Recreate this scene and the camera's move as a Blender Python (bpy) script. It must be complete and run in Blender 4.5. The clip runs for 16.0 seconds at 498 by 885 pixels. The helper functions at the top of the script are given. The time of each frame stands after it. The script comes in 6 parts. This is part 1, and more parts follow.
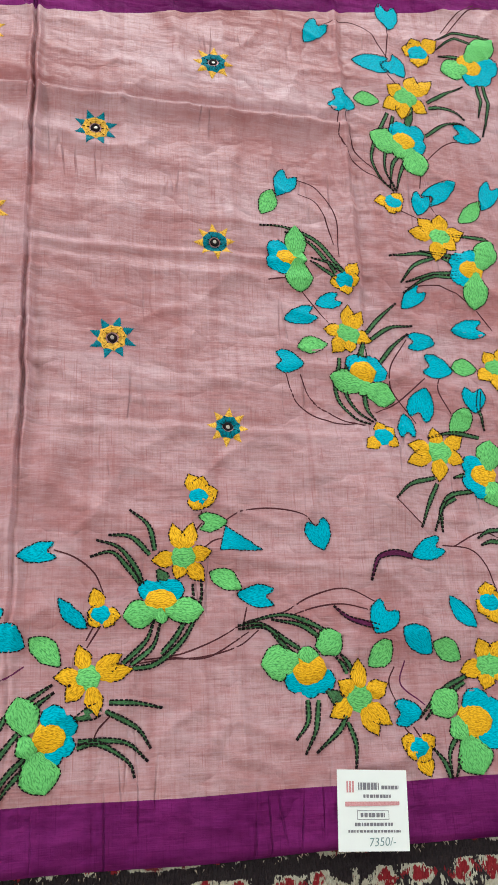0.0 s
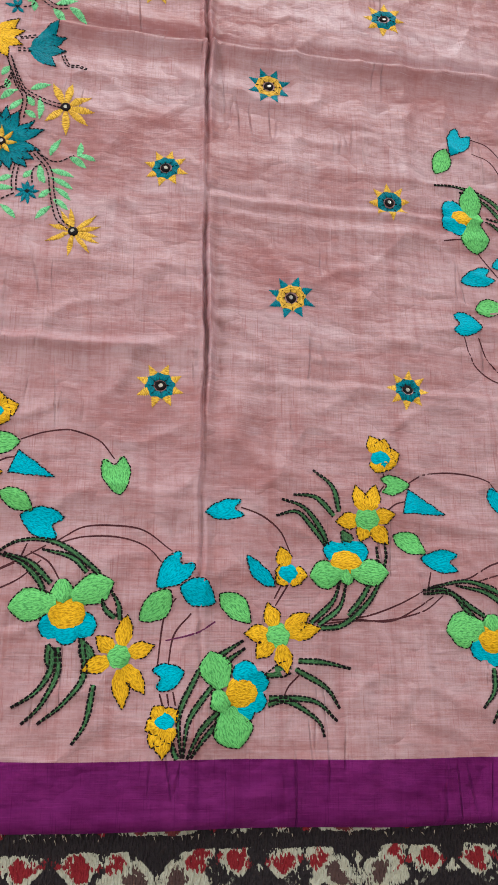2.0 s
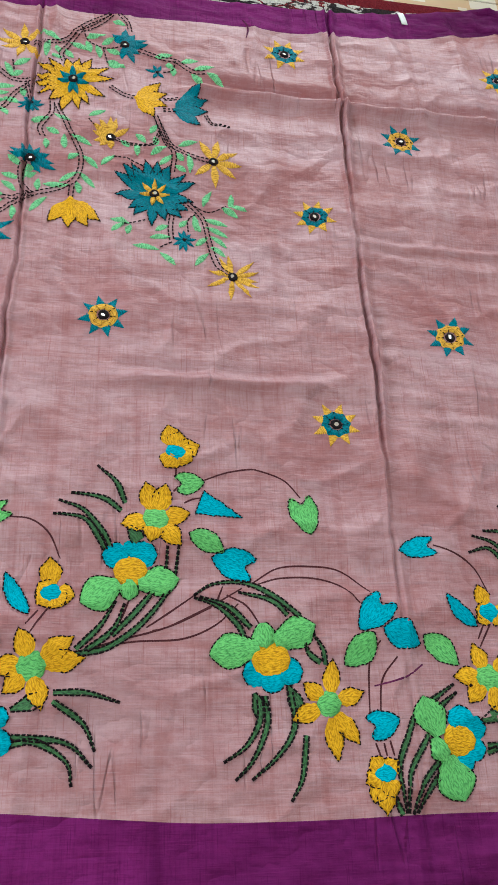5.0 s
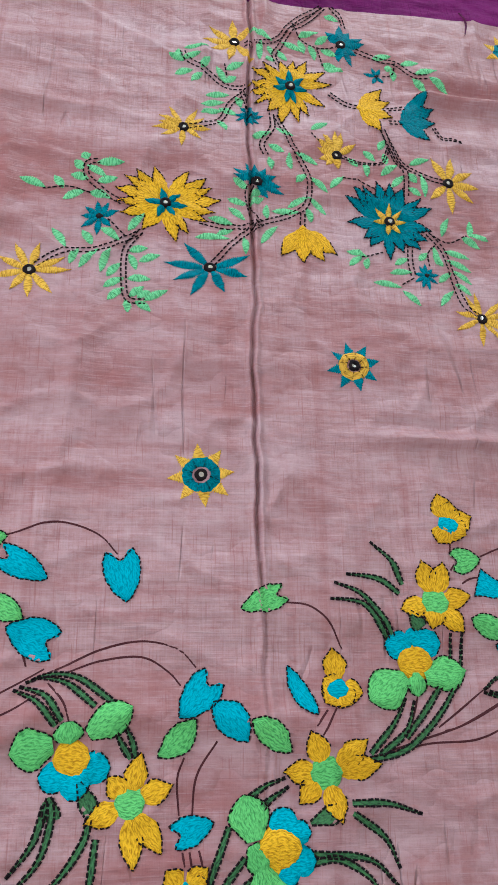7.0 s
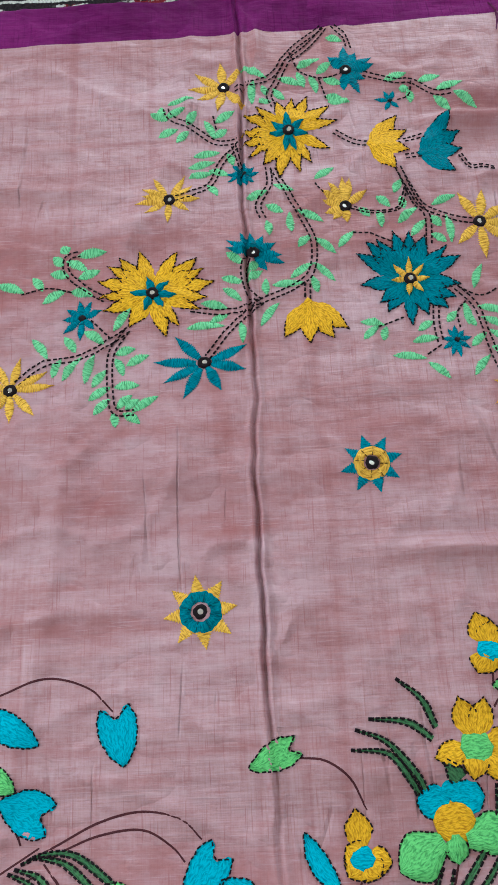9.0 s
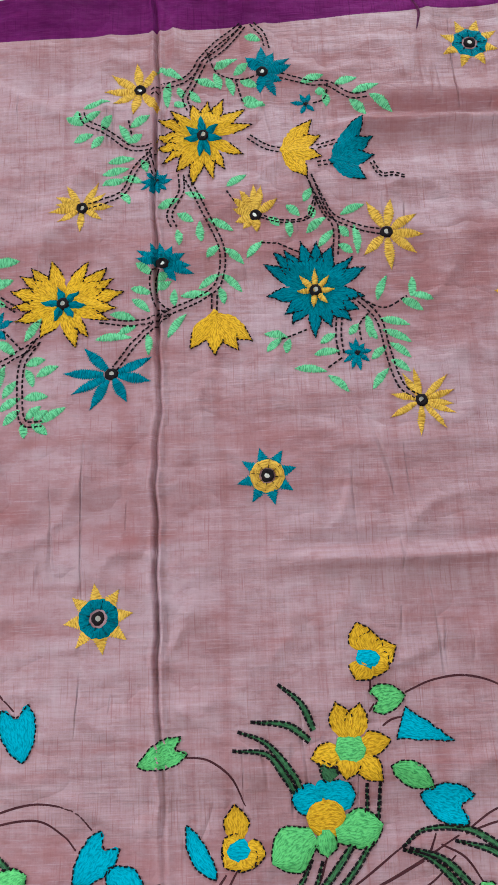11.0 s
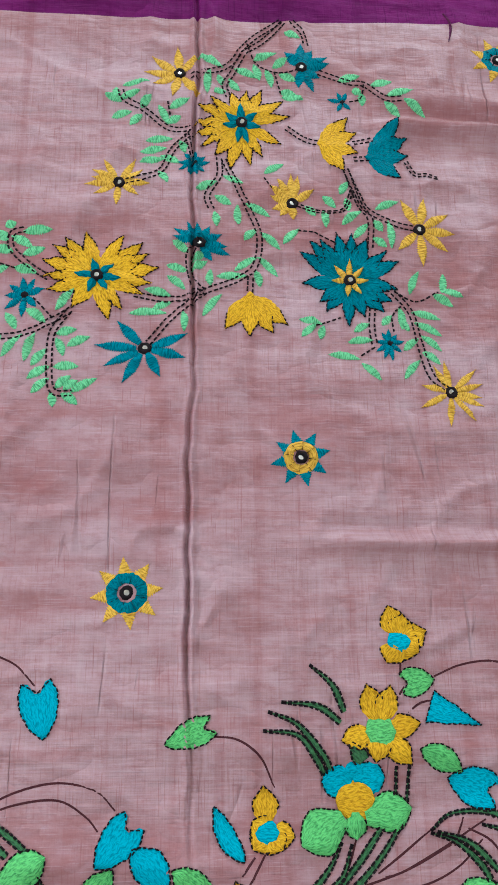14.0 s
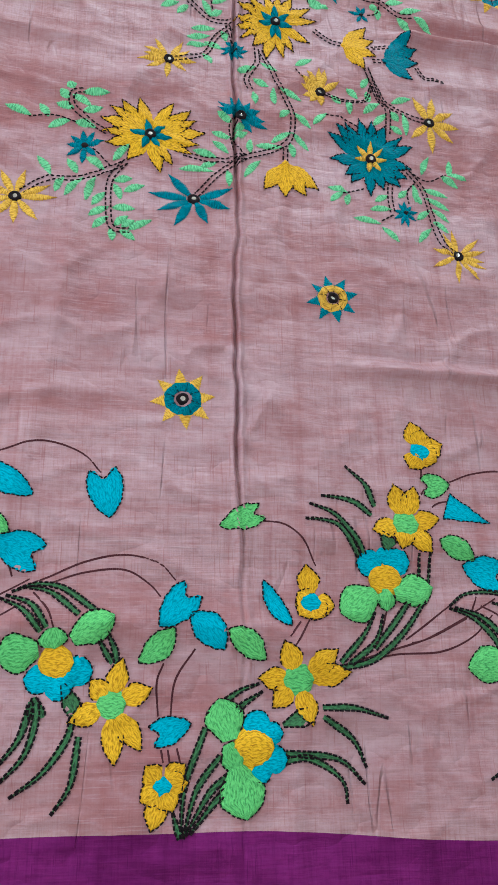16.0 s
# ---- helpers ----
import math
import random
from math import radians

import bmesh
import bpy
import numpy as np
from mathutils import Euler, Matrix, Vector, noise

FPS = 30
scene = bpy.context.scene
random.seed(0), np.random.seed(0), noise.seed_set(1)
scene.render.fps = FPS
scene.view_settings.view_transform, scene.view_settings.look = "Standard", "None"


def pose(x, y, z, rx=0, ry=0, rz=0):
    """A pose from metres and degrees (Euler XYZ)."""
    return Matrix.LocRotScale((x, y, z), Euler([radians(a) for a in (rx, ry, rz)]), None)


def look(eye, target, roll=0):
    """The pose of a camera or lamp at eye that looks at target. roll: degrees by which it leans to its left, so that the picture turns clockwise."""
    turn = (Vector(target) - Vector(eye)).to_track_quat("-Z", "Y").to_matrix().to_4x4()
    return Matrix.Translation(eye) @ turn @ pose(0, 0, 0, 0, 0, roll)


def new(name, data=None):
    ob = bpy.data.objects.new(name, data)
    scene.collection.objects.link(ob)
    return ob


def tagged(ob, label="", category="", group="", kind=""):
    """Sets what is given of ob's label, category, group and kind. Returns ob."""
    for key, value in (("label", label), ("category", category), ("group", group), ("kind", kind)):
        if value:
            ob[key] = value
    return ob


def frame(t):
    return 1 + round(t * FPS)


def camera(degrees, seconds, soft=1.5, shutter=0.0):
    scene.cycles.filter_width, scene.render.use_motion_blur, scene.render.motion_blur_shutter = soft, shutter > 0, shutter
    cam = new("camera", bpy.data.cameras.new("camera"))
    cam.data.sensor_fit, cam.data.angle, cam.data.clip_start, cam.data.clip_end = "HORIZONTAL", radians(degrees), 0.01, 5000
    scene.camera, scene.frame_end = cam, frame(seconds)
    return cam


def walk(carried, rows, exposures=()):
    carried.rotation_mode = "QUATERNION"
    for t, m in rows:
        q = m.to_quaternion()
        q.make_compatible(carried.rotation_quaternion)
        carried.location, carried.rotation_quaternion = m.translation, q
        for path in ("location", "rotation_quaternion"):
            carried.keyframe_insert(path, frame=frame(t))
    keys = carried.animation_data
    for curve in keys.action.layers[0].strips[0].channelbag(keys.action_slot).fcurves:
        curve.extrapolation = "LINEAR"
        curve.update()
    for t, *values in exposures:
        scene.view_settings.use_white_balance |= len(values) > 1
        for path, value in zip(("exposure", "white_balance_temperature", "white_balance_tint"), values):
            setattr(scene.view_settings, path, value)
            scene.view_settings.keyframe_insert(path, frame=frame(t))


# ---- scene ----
cam = camera(33.69, 16.0, soft=0.75)
PATH = [
    (0, 0.0754, 0.0249, 0.9677, 20.93, -13.40, -3.15),
    (0.5, 0.0494, 0.0112, 0.9686, 20.53, -11.79, -2.52),
    (1, 0.0295, 0.0148, 0.9569, 19.65, -10.41, -1.82),
    (1.5, -0.0133, 0.0156, 0.9401, 19.33, -9.85, -1.07),
    (2, -0.0602, 0.0076, 0.9198, 19.19, -9.55, -0.27),
    (2.5, -0.1146, -0.0319, 0.8903, 20.85, -10.96, -0.59),
    (3, -0.1388, -0.0429, 0.8708, 20.68, -10.78, -0.88),
    (3.2, -0.1493, -0.0406, 0.8666, 20.43, -10.66, -1.01),
    (5.3, -0.3457, -0.0387, 0.8320, 27.97, -9.74, -2.46),
    (5.5, -0.4329, -0.0086, 0.8420, 28.84, -11.56, -2.57),
    (6, -0.5331, -0.0067, 0.8586, 28.16, -14.36, -3.60),
    (6.5, -0.5742, 0.0396, 0.8201, 26.23, -13.88, -2.80),
    (7, -0.5332, 0.1204, 0.7731, 22.09, -9.36, -1.16),
    (7.5, -0.4731, 0.2000, 0.6969, 19.46, -2.99, -1.70),
    (8, -0.4378, 0.2284, 0.6967, 20.60, -1.77, -3.26),
    (8.2, -0.4340, 0.2361, 0.7051, 21.43, -1.42, -3.17),
    (10.3, -0.2839, 0.3735, 0.7963, 13.88, 4.97, -2.14),
    (10.5, -0.2738, 0.3689, 0.7969, 13.85, 4.86, -1.99),
    (11, -0.2814, 0.3514, 0.7986, 14.74, 2.03, -2.06),
    (11.5, -0.2889, 0.3369, 0.8072, 15.51, 0.04, -2.13),
    (12, -0.2956, 0.3451, 0.8118, 14.69, -0.21, -2.09),
    (12.5, -0.3107, 0.3406, 0.8168, 15.13, -1.15, -2.00),
    (13, -0.3286, 0.3399, 0.8138, 15.31, -1.48, -2.00),
    (13.5, -0.3497, 0.3348, 0.8010, 14.96, -2.34, -1.11),
    (14, -0.3973, 0.3055, 0.7796, 16.96, -4.38, -0.63),
    (14.5, -0.4341, 0.2594, 0.7527, 19.37, -6.46, -0.05),
    (15, -0.4703, 0.2367, 0.7435, 19.79, -7.85, 0.16),
    (15.5, -0.5126, 0.1589, 0.7475, 21.37, -10.18, -0.14),
    (16, -0.5349, 0.0742, 0.7845, 19.52, -10.90, -0.86),
]
walk(cam, [(t, pose(x, y, z, rx, ry, rz)) for t, x, y, z, rx, ry, rz in PATH],
     exposures=[(0, 0.29, 6400, 3), (3.2, 0.12, 6400, 3), (6, 0.02, 5950, 2), (8.2, -0.02, 5680, -1), (16, 0.0, 5640, -1)])

# ---- light ----
world = bpy.data.worlds.new("world")
scene.world = world
world.use_nodes = True
sky = world.node_tree.nodes.new("ShaderNodeTexSky")
sky.sky_type, sky.sun_disc, sky.sun_elevation, sky.sun_rotation = "NISHITA", False, radians(40), radians(200)
world.node_tree.links.new(sky.outputs[0], world.node_tree.nodes["Background"].inputs[0])
world.node_tree.nodes["Background"].inputs[1].default_value = 0.1


def added_area_light(name, m, sx, sy, watts, color):
    """An added area lamp in an assumed, unseen window opening."""
    lamp = bpy.data.lights.new(name, "AREA")
    lamp.shape, lamp.size, lamp.size_y, lamp.energy, lamp.color = "RECTANGLE", sx, sy, watts, color
    ob = new(name, lamp)
    ob.matrix_world = m
    return ob


# Lamp places follow the silk's shading; none of these windows is seen.
added_area_light("added_area_light", look((0.55, 5.12, 1.75), (0.2, 0.6, 0.0)), 1.9, 1.4, 125, (0.96, 0.98, 1.0))
added_area_light("added_area_light", look((2.42, 0.9, 1.5), (0.0, 0.5, 0.2)), 1.9, 1.5, 15, (1.0, 0.97, 0.96))
# West lamp added only to even out brightness across the cloth.
added_area_light("added_area_light", look((-2.42, 0.3, 1.5), (-0.2, 0.4, 0.2)), 1.9, 1.5, 42, (1.0, 0.98, 0.96))
scene.view_settings.exposure = 0.0


# ---- materials ----
def nodes_of(name):
    m = bpy.data.materials.new(name)
    m.use_nodes = True
    nt = m.node_tree
    return m, nt, nt.nodes["Principled BSDF"]


def add(nt, kind, **sets):
    n = nt.nodes.new("ShaderNode" + kind)
    for k, v in sets.items():
        if k == "ins":
            for i, val in v.items():
                n.inputs[i].default_value = val
        elif k == "operation":
            n.operation = v
        elif k == "blend_type":
            n.blend_type = v
        elif k == "data_type":
            n.data_type = v
        elif k == "feature":
            n.feature = v
    return n


def mix(nt, fac, a, b, blend="MIX"):
    """A colour mix; each of fac, a and b is a socket or a value."""
    n = add(nt, "Mix", data_type="RGBA", blend_type=blend)
    for i, v in ((0, fac), (6, a), (7, b)):
        if isinstance(v, bpy.types.NodeSocket):
            nt.links.new(v, n.inputs[i])
        else:
            n.inputs[i].default_value = v if i == 0 else (*v, 1)
    return n.outputs[2]


def calc(nt, op, a, b=0.0):
    n = add(nt, "Math", operation=op)
    for i, v in ((0, a), (1, b)):
        if isinstance(v, bpy.types.NodeSocket):
            nt.links.new(v, n.inputs[i])
        else:
            n.inputs[i].default_value = v
    return n.outputs[0]


def step(nt, value, lo, hi):
    n = add(nt, "MapRange", ins={1: lo, 2: hi, 3: 0.0, 4: 1.0})
    nt.links.new(value, n.inputs[0])
    return n.outputs[0]


def place(nt, scale, source="Object", turn=0.0):
    tc = add(nt, "TexCoord")
    mp = add(nt, "Mapping")
    mp.inputs["Scale"].default_value = scale
    mp.inputs["Rotation"].default_value = (0, 0, turn)
    nt.links.new(tc.outputs[source], mp.inputs[0])
    return mp.outputs[0]


def grain(nt, scale, size, detail=2.0, source="Object", rough=0.5, turn=0.0):
    n = add(nt, "TexNoise", ins={"Scale": size, "Detail": detail, "Roughness": rough})
    nt.links.new(place(nt, scale, source, turn), n.inputs["Vector"])
    return n.outputs[0]


def bump(nt, bsdf, height, strength, distance):
    n = add(nt, "Bump", ins={"Strength": strength, "Distance": distance})
    nt.links.new(height, n.inputs["Height"])
    nt.links.new(n.outputs[0], bsdf.inputs["Normal"])


def silk(name, warp, weft, dark, rough, shine, relief=1.0):
    """Handloom silk: fine threads both ways, slubs, short creases, and broad patches of painted shade and sheen."""
    m, nt, b = nodes_of(name)
    along = grain(nt, (13, 330, 1), 1.0, 5, rough=0.75)
    across = grain(nt, (330, 13, 1), 1.0, 5, rough=0.75)
    slub = grain(nt, (24, 640, 1), 1.0, 2)
    slub_v = grain(nt, (560, 20, 1), 1.0, 2)
    broad = grain(nt, (2.4, 5.0, 1), 1.0, 5, rough=0.62)
    pale = grain(nt, (1.6, 3.4, 1), 1.7, 5, rough=0.6)
    check = grain(nt, (44, 2.2, 1), 1.0, 3)
    pick = grain(nt, (2.2, 48, 1), 1.0, 3)
    c = mix(nt, calc(nt, "ADD", 0.26, calc(nt, "MULTIPLY", step(nt, along, 0.33, 0.67), 0.48)), warp, weft)
    c = mix(nt, calc(nt, "MULTIPLY", step(nt, across, 0.5, 0.68), 0.45), c, weft)
    c = mix(nt, calc(nt, "MULTIPLY", step(nt, across, 0.47, 0.3), 0.35), c, dark)
    # broad dark patches put wrinkle shadow into the colour, pale ones its sheen
    c = mix(nt, calc(nt, "MULTIPLY", step(nt, broad, 0.44, 0.62), 0.85), c, dark)
    c = mix(nt, calc(nt, "MULTIPLY", step(nt, pale, 0.5, 0.64), 0.6), c, weft)
    c = mix(nt, calc(nt, "MULTIPLY", step(nt, check, 0.54, 0.66), 0.36), c, dark)
    c = mix(nt, calc(nt, "MULTIPLY", step(nt, pick, 0.54, 0.66), 0.36), c, dark)
    mottle = grain(nt, (42, 75, 1), 1.0, 5, rough=0.75)
    c = mix(nt, calc(nt, "MULTIPLY", step(nt, mottle, 0.5, 0.66), 0.40), c, dark)
    c = mix(nt, calc(nt, "MULTIPLY", step(nt, mottle, 0.48, 0.27), 0.32), c, weft)
    c = mix(nt, calc(nt, "MULTIPLY", step(nt, slub, 0.60, 0.68), 0.3), c, weft)
    c = mix(nt, calc(nt, "MULTIPLY", step(nt, slub_v, 0.62, 0.69), 0.45), c, dark)
    nt.links.new(c, b.inputs["Base Color"])
    b.inputs["Roughness"].default_value = rough
    b.inputs["Specular IOR Level"].default_value = shine
    crease = grain(nt, (30, 2.6, 1), 1.0, 1)
    crease = step(nt, calc(nt, "ABSOLUTE", calc(nt, "SUBTRACT", crease, 0.5)), 0.0, 0.02)
    spots = step(nt, grain(nt, (9, 7, 1), 1.0, 2), 0.56, 0.66)
    crease = calc(nt, "MULTIPLY", calc(nt, "SUBTRACT", 1.0, crease), spots)
    ripple = grain(nt, (4, 22, 1), 1.0, 4, rough=0.6)
    h = calc(nt, "ADD", calc(nt, "MULTIPLY", calc(nt, "ADD", along, across), 0.5), calc(nt, "MULTIPLY", slub, 0.4))
    h = calc(nt, "ADD", h, calc(nt, "MULTIPLY", crease, -2.6))
    h = calc(nt, "ADD", h, calc(nt, "MULTIPLY", ripple, 5.0))
    crumple = grain(nt, (11, 15, 1), 1.0, 3, rough=0.5, turn=0.5)
    fold = calc(nt, "ABSOLUTE", calc(nt, "SUBTRACT", crumple, 0.5))
    h = calc(nt, "ADD", h, calc(nt, "MULTIPLY", fold, 17.0))
    bump(nt, b, h, 0.7 * relief, 0.0013)
    return m


def thread(name, color, deep, across=False, gloss=0.6):
    """Embroidery cotton: each stitch is a short ridge that runs along (or across) its petal."""
    m, nt, b = nodes_of(name)
    s = (720, 130, 1) if across else (230, 640, 1)
    n = grain(nt, s, 1.0, 2, "UV", turn=0.35 if across else 0.12)
    spots = grain(nt, (900, 900, 1), 1.0, 1, "UV")
    c = mix(nt, step(nt, n, 0.34, 0.56), deep, color)
    c = mix(nt, calc(nt, "MULTIPLY", step(nt, spots, 0.66, 0.75), 0.35), c, deep)
    rnd = add(nt, "ObjectInfo")
    c = mix(nt, calc(nt, "MULTIPLY", rnd.outputs["Random"], 0.22), c, deep)
    nt.links.new(c, b.inputs["Base Color"])
    b.inputs["Roughness"].default_value = gloss
    b.inputs["Specular IOR Level"].default_value = 0.12
    bump(nt, b, n, 0.9, 0.0014)
    return m


def plain(name, color, rough=0.6, other=None, size=60.0, metal=0.0):
    m, nt, b = nodes_of(name)
    n = grain(nt, (1, 1, 1), size, 3)
    c = mix(nt, n, color, other or tuple(0.75 * v for v in color))
    nt.links.new(c, b.inputs["Base Color"])
    b.inputs["Roughness"].default_value = rough
    b.inputs["Metallic"].default_value = metal
    b.inputs["Specular IOR Level"].default_value = 0.15
    bump(nt, b, n, 0.2, 0.002)
    return m


SILK = silk("rose_silk", (0.40, 0.178, 0.187), (0.57, 0.40, 0.46), (0.325, 0.108, 0.114), 0.46, 0.32)
PURPLE = silk("purple_silk", (0.142, 0.007, 0.105), (0.21, 0.022, 0.17), (0.072, 0.003, 0.056), 0.72, 0.045, 1.3)
YELLOW = thread("yellow_thread", (0.92, 0.54, 0.02), (0.50, 0.23, 0.006))
YELLOW_SATIN = thread("yellow_satin_thread", (0.90, 0.56, 0.08), (0.46, 0.22, 0.02), True)
CYAN = thread("turquoise_thread", (0.0, 0.50, 0.68), (0.0, 0.25, 0.37))
TEAL = thread("teal_thread", (0.0, 0.23, 0.31), (0.0, 0.10, 0.15))
TEAL_SATIN = thread("teal_satin_thread", (0.0, 0.24, 0.33), (0.0, 0.08, 0.125), True)
GREEN = thread("bright_green_thread", (0.20, 0.68, 0.21), (0.07, 0.32, 0.09))
MINT = thread("mint_satin_thread", (0.25, 0.72, 0.36), (0.08, 0.33, 0.14), True)
PRINT = thread("dark_green_thread", (0.08, 0.235, 0.095), (0.03, 0.075, 0.04))
BROWN = plain("brown_printed_line", (0.05, 0.012, 0.02), 0.8, (0.10, 0.03, 0.035), 300)
BLACK = plain("black_thread", (0.006, 0.003, 0.005), 0.7, (0.014, 0.008, 0.011), 900)
PLUM = thread("plum_thread", (0.14, 0.02, 0.09), (0.08, 0.01, 0.05))
MIRROR = plain("mirror_glass", (0.8, 0.82, 0.84), 0.05, (0.78, 0.8, 0.82), 40, 1.0)
PAPER = plain("white_card", (0.86, 0.92, 0.94), 0.6, (0.82, 0.88, 0.9), 25)
INK = plain("grey_ink", (0.10, 0.10, 0.14), 0.7, (0.3, 0.3, 0.34), 800)
RED_INK = plain("faded_red_ink", (0.45, 0.10, 0.14), 0.7, (0.75, 0.5, 0.52), 500)
BLUE_INK = plain("pen_ink", (0.12, 0.22, 0.27), 0.7, (0.3, 0.4, 0.42), 800)
WALL = plain("wall_paint", (0.72, 0.70, 0.66), 0.8, (0.66, 0.64, 0.6), 6)


def carpet_material():
    """Woven rug: black ground, red figures edged with cream, mirrored along the border; striped edge."""
    m, nt, b = nodes_of("patterned_carpet")
    tc = add(nt, "TexCoord")
    xyz = add(nt, "SeparateXYZ")
    nt.links.new(tc.outputs["Object"], xyz.inputs[0])
    wob = grain(nt, (1, 1, 1), 42, 3)
    fine = grain(nt, (1, 0.35, 1), 420, 2)
    shift = calc(nt, "ADD", calc(nt, "MULTIPLY", calc(nt, "SUBTRACT", wob, 0.5), 0.034), calc(nt, "MULTIPLY", calc(nt, "SUBTRACT", fine, 0.5), 0.020))
    px = calc(nt, "ADD", calc(nt, "PINGPONG", xyz.outputs[0], 0.105), shift)
    py = calc(nt, "ADD", calc(nt, "PINGPONG", calc(nt, "ADD", xyz.outputs[1], 0.31), 0.30), shift)
    co = add(nt, "CombineXYZ")
    nt.links.new(px, co.inputs[0])
    nt.links.new(py, co.inputs[1])
    vo = add(nt, "TexVoronoi", ins={"Scale": 33.0, "Randomness": 0.9})
    nt.links.new(co.outputs[0], vo.inputs["Vector"])
    d = vo.outputs["Distance"]
    v2 = add(nt, "TexVoronoi", ins={"Scale": 62.0, "Randomness": 0.9})
    nt.links.new(co.outputs[0], v2.inputs["Vector"])
    cream = mix(nt, fine, (0.30, 0.27, 0.20), (0.56, 0.57, 0.50))
    red = mix(nt, fine, (0.16, 0.010, 0.018), (0.28, 0.028, 0.036))
    dark = mix(nt, fine, (0.012, 0.010, 0.013), (0.042, 0.034, 0.038))
    hue = add(nt, "SeparateColor")
    nt.links.new(vo.outputs["Color"], hue.inputs[0])
    hue2 = add(nt, "SeparateColor")
    nt.links.new(v2.outputs["Color"], hue2.inputs[0])
    inner = mix(nt, step(nt, hue.outputs[0], 0.70, 0.73), red, (0.085, 0.05, 0.05))
    fleck = mix(nt, step(nt, hue2.outputs[1], 0.5, 0.54), cream, red)
    c = mix(nt, step(nt, d, 0.34, 0.37), inner, cream)
    c = mix(nt, step(nt, d, 0.52, 0.55), c, dark)
    few = calc(nt, "MULTIPLY", step(nt, v2.outputs["Distance"], 0.42, 0.36), step(nt, hue2.outputs[0], 0.42, 0.45))
    c = mix(nt, few, c, fleck)
    y = calc(nt, "ADD", xyz.outputs[1], calc(nt, "MULTIPLY", shift, 0.25))

    def band(c, lo, hi, color):
        f = calc(nt, "MULTIPLY", calc(nt, "GREATER_THAN", y, lo), calc(nt, "LESS_THAN", y, hi))
        return mix(nt, f, c, color)

    white = mix(nt, fine, (0.46, 0.45, 0.41), (0.66, 0.68, 0.66))
    curl = grain(nt, (13, 30, 1), 1.0, 2, rough=0.6, turn=0.35)
    curl = calc(nt, "ADD", curl, calc(nt, "MULTIPLY", shift, 3.5))
    vein = grain(nt, (24, 42, 1), 1.0, 2, rough=0.6, turn=-0.4)
    vein = calc(nt, "ADD", vein, calc(nt, "MULTIPLY", shift, 3.5))
    leafy = mix(nt, step(nt, curl, 0.53, 0.545), white, dark)
    leafy = mix(nt, step(nt, calc(nt, "ABSOLUTE", calc(nt, "SUBTRACT", curl, 0.42)), 0.03, 0.02), leafy, mix(nt, 0.5, red, (0.12, 0.02, 0.025)))
    leafy = mix(nt, calc(nt, "MULTIPLY", step(nt, calc(nt, "ABSOLUTE", calc(nt, "SUBTRACT", vein, 0.55)), 0.025, 0.018), 0.9), leafy, dark)
    c = band(c, 1.085, 1.135, leafy)
    c = band(c, 1.126, 1.131, dark)
    c = band(c, 1.131, 1.135, white)
    c = band(c, 1.135, 1.140, dark)
    c = band(c, 1.140, 1.168, leafy)
    c = band(c, 1.168, 1.3, mix(nt, fine, (0.10, 0.008, 0.014), (0.19, 0.02, 0.03)))
    c = band(c, -0.110, -0.095, dark)
    nt.links.new(c, b.inputs["Base Color"])
    b.inputs["Roughness"].default_value = 0.95
    b.inputs["Specular IOR Level"].default_value = 0.03
    bump(nt, b, fine, 0.9, 0.006)
    return m


def tile_material():
    """Glazed beige floor tile with printed cream squares and small checks."""
    m, nt, b = nodes_of("beige_floor_tile")
    tc = add(nt, "TexCoord")
    xyz = add(nt, "SeparateXYZ")
    nt.links.new(tc.outputs["Object"], xyz.inputs[0])
    u, v = xyz.outputs[0], xyz.outputs[1]

    def square(dx, dy, size, pitch_x, pitch_y):
        a = calc(nt, "PINGPONG", calc(nt, "ADD", u, dx), pitch_x / 2)
        c = calc(nt, "PINGPONG", calc(nt, "ADD", v, dy), pitch_y / 2)
        return calc(nt, "MULTIPLY", calc(nt, "LESS_THAN", a, size / 2), calc(nt, "LESS_THAN", c, size / 2))

    cloud = grain(nt, (1, 1, 1), 9, 4)
    base = mix(nt, cloud, (0.45, 0.29, 0.14), (0.54, 0.38, 0.22))
    cream = mix(nt, cloud, (0.56, 0.51, 0.41), (0.62, 0.58, 0.48))
    f = calc(nt, "MAXIMUM", square(0.0, 0.0, 0.05, 0.13, 0.152), square(0.065, 0.076, 0.05, 0.13, 0.152))
    g = calc(nt, "MAXIMUM", square(0.040, 0.034, 0.016, 0.13, 0.152), square(0.024, 0.050, 0.016, 0.13, 0.152))
    c = mix(nt, f, base, cream)
    c = mix(nt, calc(nt, "MULTIPLY", g, 0.7), c, cream)
    nt.links.new(c, b.inputs["Base Color"])
    b.inputs["Roughness"].default_value = 0.45
    b.inputs["Specular IOR Level"].default_value = 0.25
    bump(nt, b, cloud, 0.05, 0.002)
    return m


CARPET, TILE = carpet_material(), tile_material()
GROUT = plain("tile_grout", (0.22, 0.17, 0.12), 0.9, (0.15, 0.11, 0.08), 80)


# ---- building helpers ----
def obj(name, verts, faces, material, parent=None, label="", uv=None, smooth=True):
    me = bpy.data.meshes.new(name)
    me.from_pydata(verts, [], faces)
    if uv is not None:
        layer = me.uv_layers.new(name="UVMap")
        idx = np.empty(len(me.loops), dtype=np.int32)
        me.loops.foreach_get("vertex_index", idx)
        layer.data.foreach_set("uv", np.asarray(uv, dtype=np.float32)[idx].ravel())
    if smooth:
        me.polygons.foreach_set("use_smooth", [True] * len(me.polygons))
    me.materials.append(material)
    me.update()
    ob = new(name, me)
    if parent:
        ob.parent = parent
    if label:
        ob["label"] = label
    return ob


